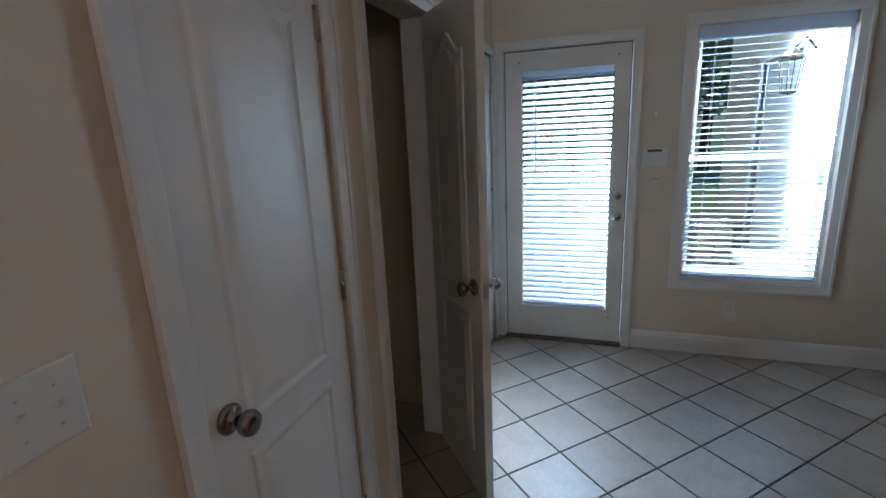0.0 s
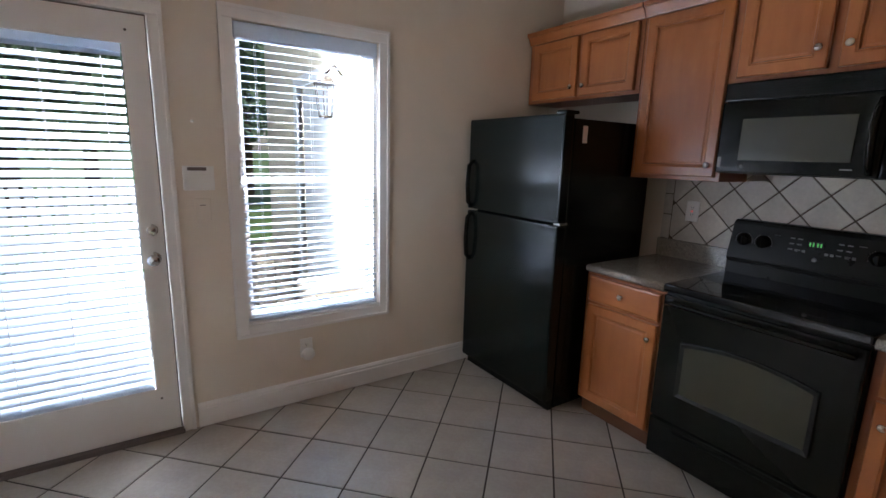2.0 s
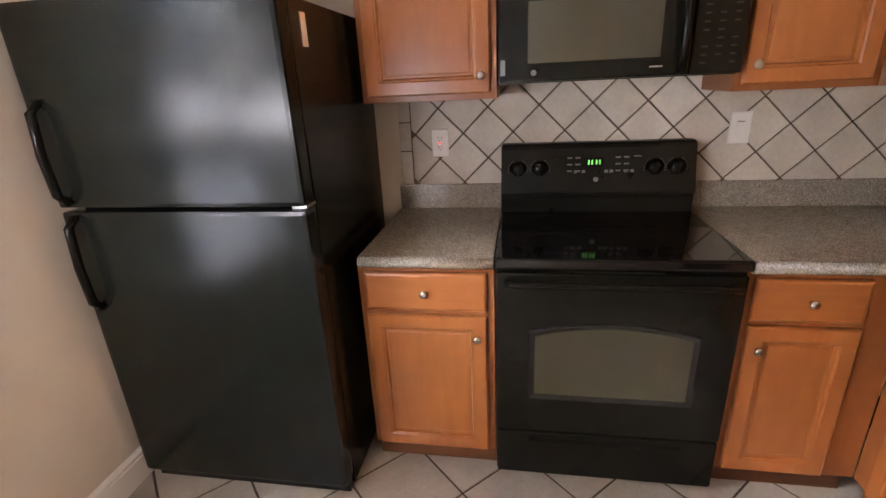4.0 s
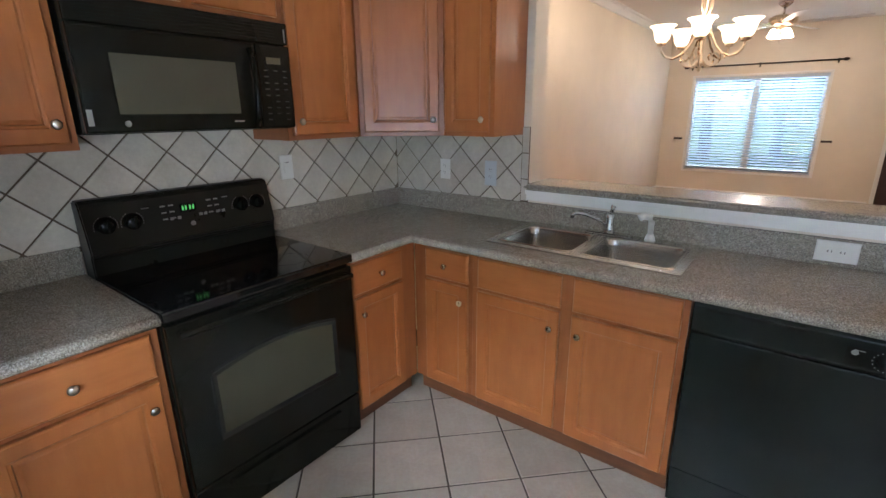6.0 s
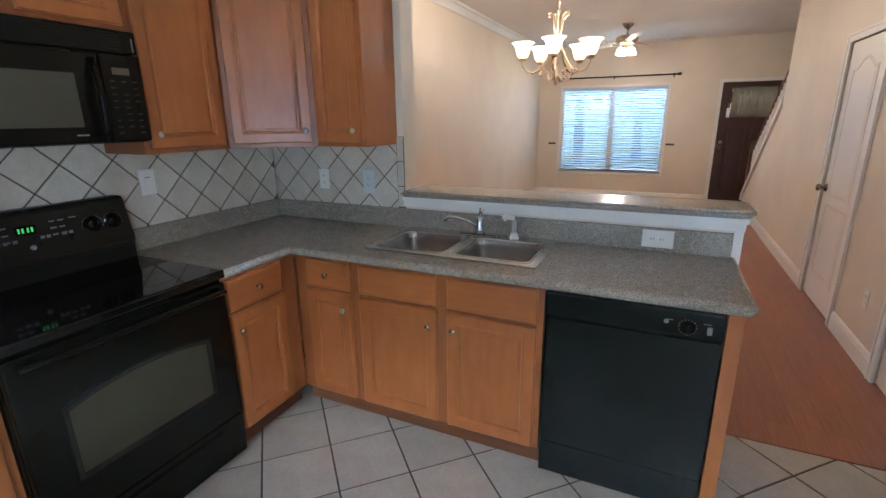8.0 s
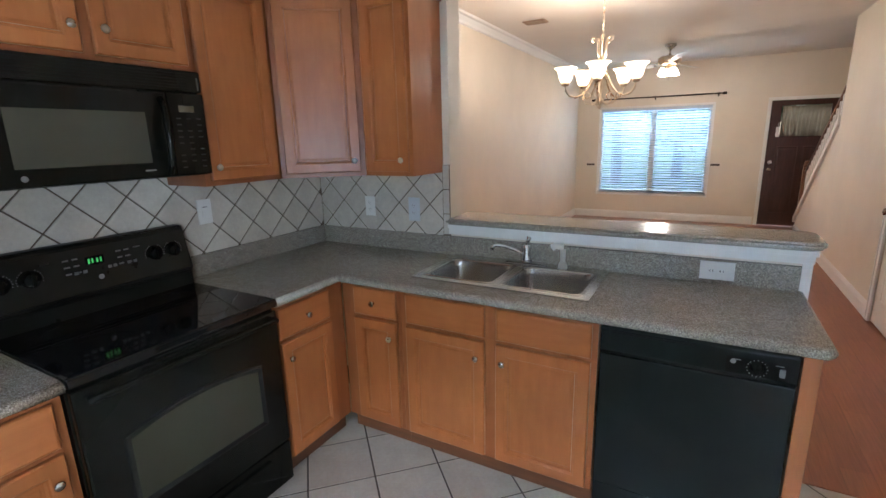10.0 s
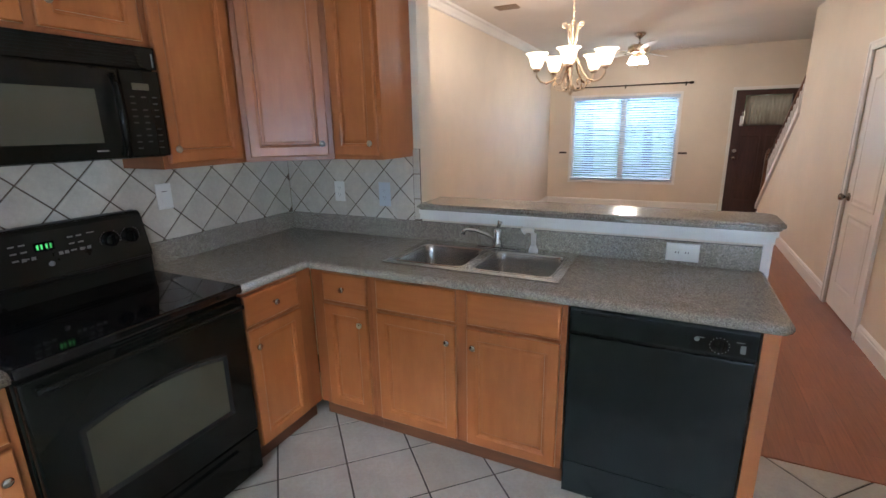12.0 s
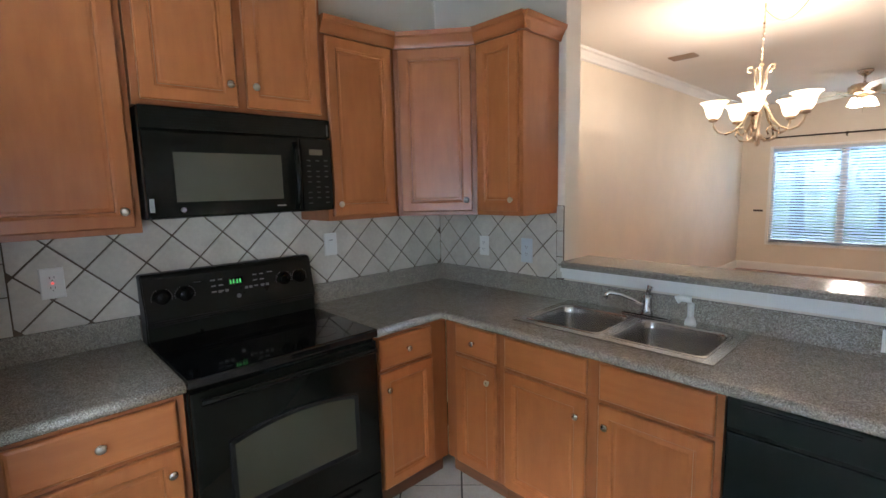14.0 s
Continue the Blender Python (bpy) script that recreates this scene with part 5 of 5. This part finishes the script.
for k in range(5):
    phi = radians(72 * k + 176)
    d, s = Vector((math.cos(phi), math.sin(phi), 0)), Vector((-math.sin(phi), math.cos(phi), 0.16))
    c = Vector((FNX, FNY, 2.43 + UP))
    bm = prism(bmesh.new(), [c + d * a + s * b for a, b in ((0.20, -0.05), (0.70, -0.072), (0.83, -0.06), (0.855, 0.0), (0.83, 0.06), (0.70, 0.072), (0.20, 0.05))], (0, 0, 0.006))
    bl = part("blade", bm, FANBLADE, fan)
    part("blade_iron", prism(bmesh.new(), [c + d * a + s * b - Vector((0, 0, 0.006)) for a, b in ((0.10, -0.02), (0.27, -0.03), (0.27, 0.03), (0.10, 0.02))], (0, 0, 0.004)), BRASS, bl)
part("light_kit", lathe(bmesh.new(), [(0.02, 2.33), (0.05, 2.34), (0.06, 2.37), (0.04, 2.40), (0.03, 2.402)], (FNX, FNY, UP)), BRASS, fan)
for k in range(4):
    phi = radians(90 * k + 40)
    x, y = FNX + 0.10 * math.cos(phi), FNY + 0.10 * math.sin(phi)
    part("shade", lathe(bmesh.new(), [(0.018, 2.365), (0.034, 2.345), (0.045, 2.31), (0.062, 2.275), (0.058, 2.272), (0.04, 2.31), (0.012, 2.36)], (x, y, UP), n=16), FANSHADE, fan, "lit frosted glass fan shade")
    lamp("fan_bulb", "POINT", (x, y, 2.255 + UP), 7, WARM, 0.03)
part("pull_chain", tube(bmesh.new(), [(FNX, FNY, 2.43), (FNX, FNY, 2.29)], 0.002, 5), BRASS, fan)
vent = thing("ceiling_vent", (2.40, -2.62, ZC), "brown louvred ceiling air vent", "vent")
part("frame", wall_x(2.28, 2.52, -2.70, -2.54, ZC - 0.010, ZC - 0.001, []), glossy("brown_vent", (0.25, 0.17, 0.11), 0.5), vent)
for k in range(5):
    part("slat", boxed(2.29, 2.51, -2.688 + 0.03 * k, -2.672 + 0.03 * k, ZC - 0.016, ZC - 0.0105), bpy.data.materials["brown_vent"], vent)

# ---- outside ----
ext = thing("house_wing", (2.5, 5.0, -0.03), "cream stucco house wing with a white side door", "house wing")
EX, E0, E1 = 1.50, 4.40, 5.36
part("wall", wall_x(EX, EX + 0.2, YB + 0.145, 6.6, -0.03, 3.3, [(E0, E1, -0.03, 2.06)]), STUCCO, ext)
part("end_wall", boxed(EX + 0.2, 4.5, 6.4, 6.6, -0.03, 3.3), STUCCO, ext)
part("roof", boxed(EX - 0.25, 4.7, YB + 0.15, 6.85, 3.3, 3.45, 0.01), EXTWHITE, ext)
part("corner_board", boxed(EX - 0.02, EX - 0.001, 3.62, 3.86, -0.03, 3.29, 0.003), EXTWHITE, ext)
ed = part("door", boxed(EX + 0.04, EX + 0.085, E0 + 0.01, E1 - 0.01, -0.01, 2.05, 0.004), EXTWHITE, ext)
part("door_frame", wall_x(EX - 0.02, EX + 0.03, E0 - 0.09, E1 + 0.09, -0.02, 2.15, [(E0, E1, -0.02, 2.06)]), EXTWHITE, ext)
part("door_knob", lathe(bmesh.new(), [(0.03, 0), (0.03, -0.01), (0.012, -0.02), (0.028, -0.05), (0.001, -0.07)], (EX + 0.04, E0 + 0.09, 0.95), "X"), NICKEL, ed)
part("deadbolt", lathe(bmesh.new(), [(0.03, 0), (0.028, -0.012), (0.001, -0.015)], (EX + 0.04, E0 + 0.09, 1.12), "X"), NICKEL, ed)
lan = thing("wall_lantern", (EX - 0.12, 4.22, 1.8), "bronze wall lantern beside the side door", "lantern")
LXX, LYY, LZZ = EX - 0.14, 4.22, -0.14
part("arm", tube(bmesh.new(), [(EX - 0.001, LYY, 2.16 + LZZ), (EX - 0.07, LYY, 2.24 + LZZ), (LXX, LYY, 2.17 + LZZ)], 0.01), IRON, lan)
part("cap", lathe(bmesh.new(), [(0.09, 2.10), (0.05, 2.15), (0.012, 2.175), (0.001, 2.18)], (LXX, LYY, LZZ), n=6), IRON, lan)
part("base", lathe(bmesh.new(), [(0.001, 1.86), (0.05, 1.87), (0.055, 1.885), (0.001, 1.886)], (LXX, LYY, LZZ), n=6), IRON, lan)
for k in range(6):
    a = radians(60 * k)
    part("bar", tube(bmesh.new(), [(LXX + 0.05 * math.cos(a), LYY + 0.05 * math.sin(a), 1.88 + LZZ), (LXX + 0.08 * math.cos(a), LYY + 0.08 * math.sin(a), 2.105 + LZZ)], 0.004, 5), IRON, lan)
for x, y, n, lab in ((1.24, 5.62, 4, "tall tan stone block planter on the patio"), (1.30, 4.02, 4, "low tan stone block planter beside the wall")):
    pl = thing("stone_planter", (x, y, -0.03), lab, "planter", "stone planters")
    for j in range(n):
        for i in range(2):
            for k in range(2):
                part("stone", boxed(x - 0.17 + 0.17 * i + 0.003, x + 0.17 * i - 0.003, y - 0.2 + 0.2 * k + 0.003, y + 0.2 * k - 0.003, -0.03 + 0.13 * j + 0.001, 0.096 + 0.13 * j, 0.012), STONE, pl)
    part("cap", boxed(x - 0.185, x + 0.185, y - 0.215, y + 0.215, -0.028 + 0.13 * n, 0.035 + 0.13 * n, 0.012), STONE, pl)


def tree(x, y, h, seed, lab):
    rng = random.Random(seed)
    t = thing("tree", (x, y, -0.14), lab, "tree", "trees behind the house")
    part("trunk", tube(bmesh.new(), [(x, y, -0.2), (x + 0.05, y, h * 0.3), (x - 0.05, y + 0.1, h * 0.6)], [0.2, 0.15, 0.08], 9), BARK, t)
    verts, faces = [], []
    for b in range(26):
        r = h * 0.36 * rng.uniform(0.35, 1.0)
        a, e = rng.uniform(0, 6.283), rng.uniform(-0.6, 1.0)
        c = Vector((x + r * math.cos(a), y + r * math.sin(a), h * 0.55 + e * h * 0.36))
        for k in range(150):
            p = c + Vector((rng.gauss(0, 1), rng.gauss(0, 1), rng.gauss(0, 0.8))) * h * 0.075
            d = Vector((rng.uniform(-1, 1), rng.uniform(-1, 1), rng.uniform(-1, 1))).normalized()
            q = d.orthogonal().normalized()
            s = h * rng.uniform(0.016, 0.032)
            i = len(verts)
            verts += [p - d * s, p + q * s * 0.5, p + d * s, p - q * s * 0.5]
            faces.append((i, i + 1, i + 2, i + 3))
    me = bpy.data.meshes.new("crown")
    me.from_pydata(verts, [], faces)
    me.materials.append(LEAF)
    c = new("crown", me)
    c.parent, c.matrix_parent_inverse = t, t.matrix_world.inverted()
    for k in range(4):
        a = 1.57 * k + 0.4
        part("limb", tube(bmesh.new(), [(x, y, h * 0.33), (x + 0.18 * h * math.cos(a), y + 0.18 * h * math.sin(a), h * 0.58)], [0.08, 0.03], 6), BARK, t)


for i, (x, y, h) in enumerate(((-2.2, 15, 6.0), (0.4, 14, 5.2), (2.2, 16, 6.5), (-4.5, 13, 6.5), (-0.9, 18, 8.0), (3.6, 19, 8.0), (-6.5, 17, 8.0))):
    tree(x, y, h, i, "leafy green tree behind the lawn")
for i, (x, y, h) in enumerate(((0.0, -14, 5.5), (3.4, -15, 6.0), (1.6, -18, 7.5), (5.5, -17, 7.0), (-2.8, -17, 7.0))):
    tree(x, y, h, 40 + i, "leafy green tree in front of the house")
# white picket fence behind the patio
fence = thing("fence", (-1.0, 8.2, -0.14), "low white picket fence behind the patio", "fence")
for z in (0.25, 0.75):
    part("fence_rail", boxed(-4.0, 1.0, 8.23, 8.26, z, z + 0.08), EXTWHITE, fence)
me = mesh_of("picket", boxed(-0.045, 0.045, 8.2, 8.228, -0.14, 1.0, 0.004), EXTWHITE)
for k in range(38):
    o = new("picket", me)
    o.parent, o.matrix_parent_inverse = fence, Matrix.Translation((1.0, -8.2, 0.14))
    o.location = (-3.95 + 0.132 * k, 0, 0)

# ---- tiles ----
def clip(poly, axis, limit, keep_less):
    out = []
    for i, p in enumerate(poly):
        q = poly[(i + 1) % len(poly)]
        pin, qin = (p[axis] <= limit) == keep_less, (q[axis] <= limit) == keep_less
        if pin:
            out.append(p)
        if pin != qin:
            f = (limit - p[axis]) / (q[axis] - p[axis])
            out.append((p[0] + f * (q[0] - p[0]), p[1] + f * (q[1] - p[1])))
    return out


def area(poly):
    return 0.5 * abs(sum(p[0] * q[1] - q[0] * p[1] for p, q in zip(poly, poly[1:] + poly[:1])))


def tile_mesh(name, poly, to_world, thick, material, edge=0.003):
    c = (sum(p[0] for p in poly) / len(poly), sum(p[1] for p in poly) / len(poly))
    inner = [(p[0] + (c[0] - p[0]) * min(0.4, edge / max(1e-6, math.dist(p, c))), p[1] + (c[1] - p[1]) * min(0.4, edge / max(1e-6, math.dist(p, c)))) for p in poly]
    bm = bmesh.new()
    loops = [[bm.verts.new(to_world(a, b, d)) for a, b in pts] for pts, d in ((poly, 0.0), (poly, thick - 0.0012), (inner, thick))]
    for p, q in zip(loops, loops[1:]):
        for i in range(len(p)):
            bm.faces.new((p[i], p[(i + 1) % len(p)], q[(i + 1) % len(p)], q[i]))
    bm.faces.new(loops[-1])
    return mesh_of(name, bm, material)


def lay(parent, half, node, joint, lo, hi, to_world, thick, material, skip=None):
    """Diamond tiles with half-diagonal half, corners on a lattice through node, inside a rectangle."""
    r = half - joint * 0.7071
    shared = tile_mesh("tile", [(r, 0), (0, r), (-r, 0), (0, -r)], to_world, thick, material)
    i0, i1 = int((lo[0] - node[0]) / half) - 2, int((hi[0] - node[0]) / half) + 2
    j0, j1 = int((lo[1] - node[1]) / half) - 2, int((hi[1] - node[1]) / half) + 2
    for i in range(i0, i1 + 1):
        for j in range(j0, j1 + 1):
            if (i + j) % 2 == 0:
                continue
            cx, cy = node[0] + i * half, node[1] + j * half
            if skip and skip(cx, cy):
                continue
            whole = [(cx + r, cy), (cx, cy + r), (cx - r, cy), (cx, cy - r)]
            poly = whole
            for axis in (0, 1):
                poly = clip(clip(poly, axis, hi[axis], True), axis, lo[axis], False) if poly else poly
            if len(poly) < 3 or area(poly) < 0.0004:
                continue
            full = area(poly) > area(whole) * 0.9999
            ob = new("tile", shared if full else tile_mesh("tile", poly, to_world, thick, material))
            ob.parent = parent
            ob.matrix_parent_inverse = parent.matrix_world.inverted()
            if full:
                ob.location = Vector(to_world(cx, cy, 0)) - Vector(to_world(0, 0, 0))


TILE_NODE = (1.719, 0.845)
lay(bpy.data.objects["floor"], 0.2205, TILE_NODE, 0.009, (XL - 1.2, 0.208), (XR, YB - 0.002), lambda a, b, d: (a, b, d - 0.004), 0.004, FLOORTILE,
    lambda x, y: x > 2.62 or (y < 0.52 and x > 0.60) or x < -1.1 or (x < XL - 0.3 and not 1.2 < y < 2.5))
splash_e = thing("backsplash", (XR, 1.4, 1.02), "diagonal beige stone tile backsplash behind the range", "backsplash", "", "structure")
part("grout", boxed(XR - 0.010, XR - 0.001, PY1 + 0.001, 2.50, 1.0, 1.45), WALLGROUT, splash_e)
WN = (2.212, 1.245)
lay(splash_e, 0.1075, WN, 0.007, (PY1 + 0.012, 1.0225), (2.442, 1.45), lambda a, b, d: (XR - 0.0095 - d, a, b), 0.005, WALLTILE)
splash_s = thing("backsplash", (2.4, PY1, 1.02), "diagonal beige stone tile backsplash in the corner", "backsplash", "", "structure")
part("grout", boxed(PX, XR - 0.011, PY1 + 0.0005, PY1 + 0.009, 1.0, 1.425), WALLGROUT, splash_s)
lay(splash_s, 0.1075, (2.50, 1.2), 0.007, (1.984, 1.0225), (XR - 0.017, 1.42), lambda a, b, d: (a, PY1 + 0.0085 + d, b), 0.005, WALLTILE)
for z0, z1 in ((1.025, 1.17), (1.175, 1.295), (1.30, 1.45)):
    part("border_tile", boxed(XR - 0.0155, XR - 0.010, 2.447, 2.50, z0, z1, 0.0012), WALLTILE, splash_e)
for z0, z1 in ((1.03, 1.145), (1.15, 1.285), (1.29, 1.423)):
    part("border_tile", boxed(PX + 0.001, 1.979, PY1 + 0.009, PY1 + 0.0145, z0, z1, 0.0012), WALLTILE, splash_s)
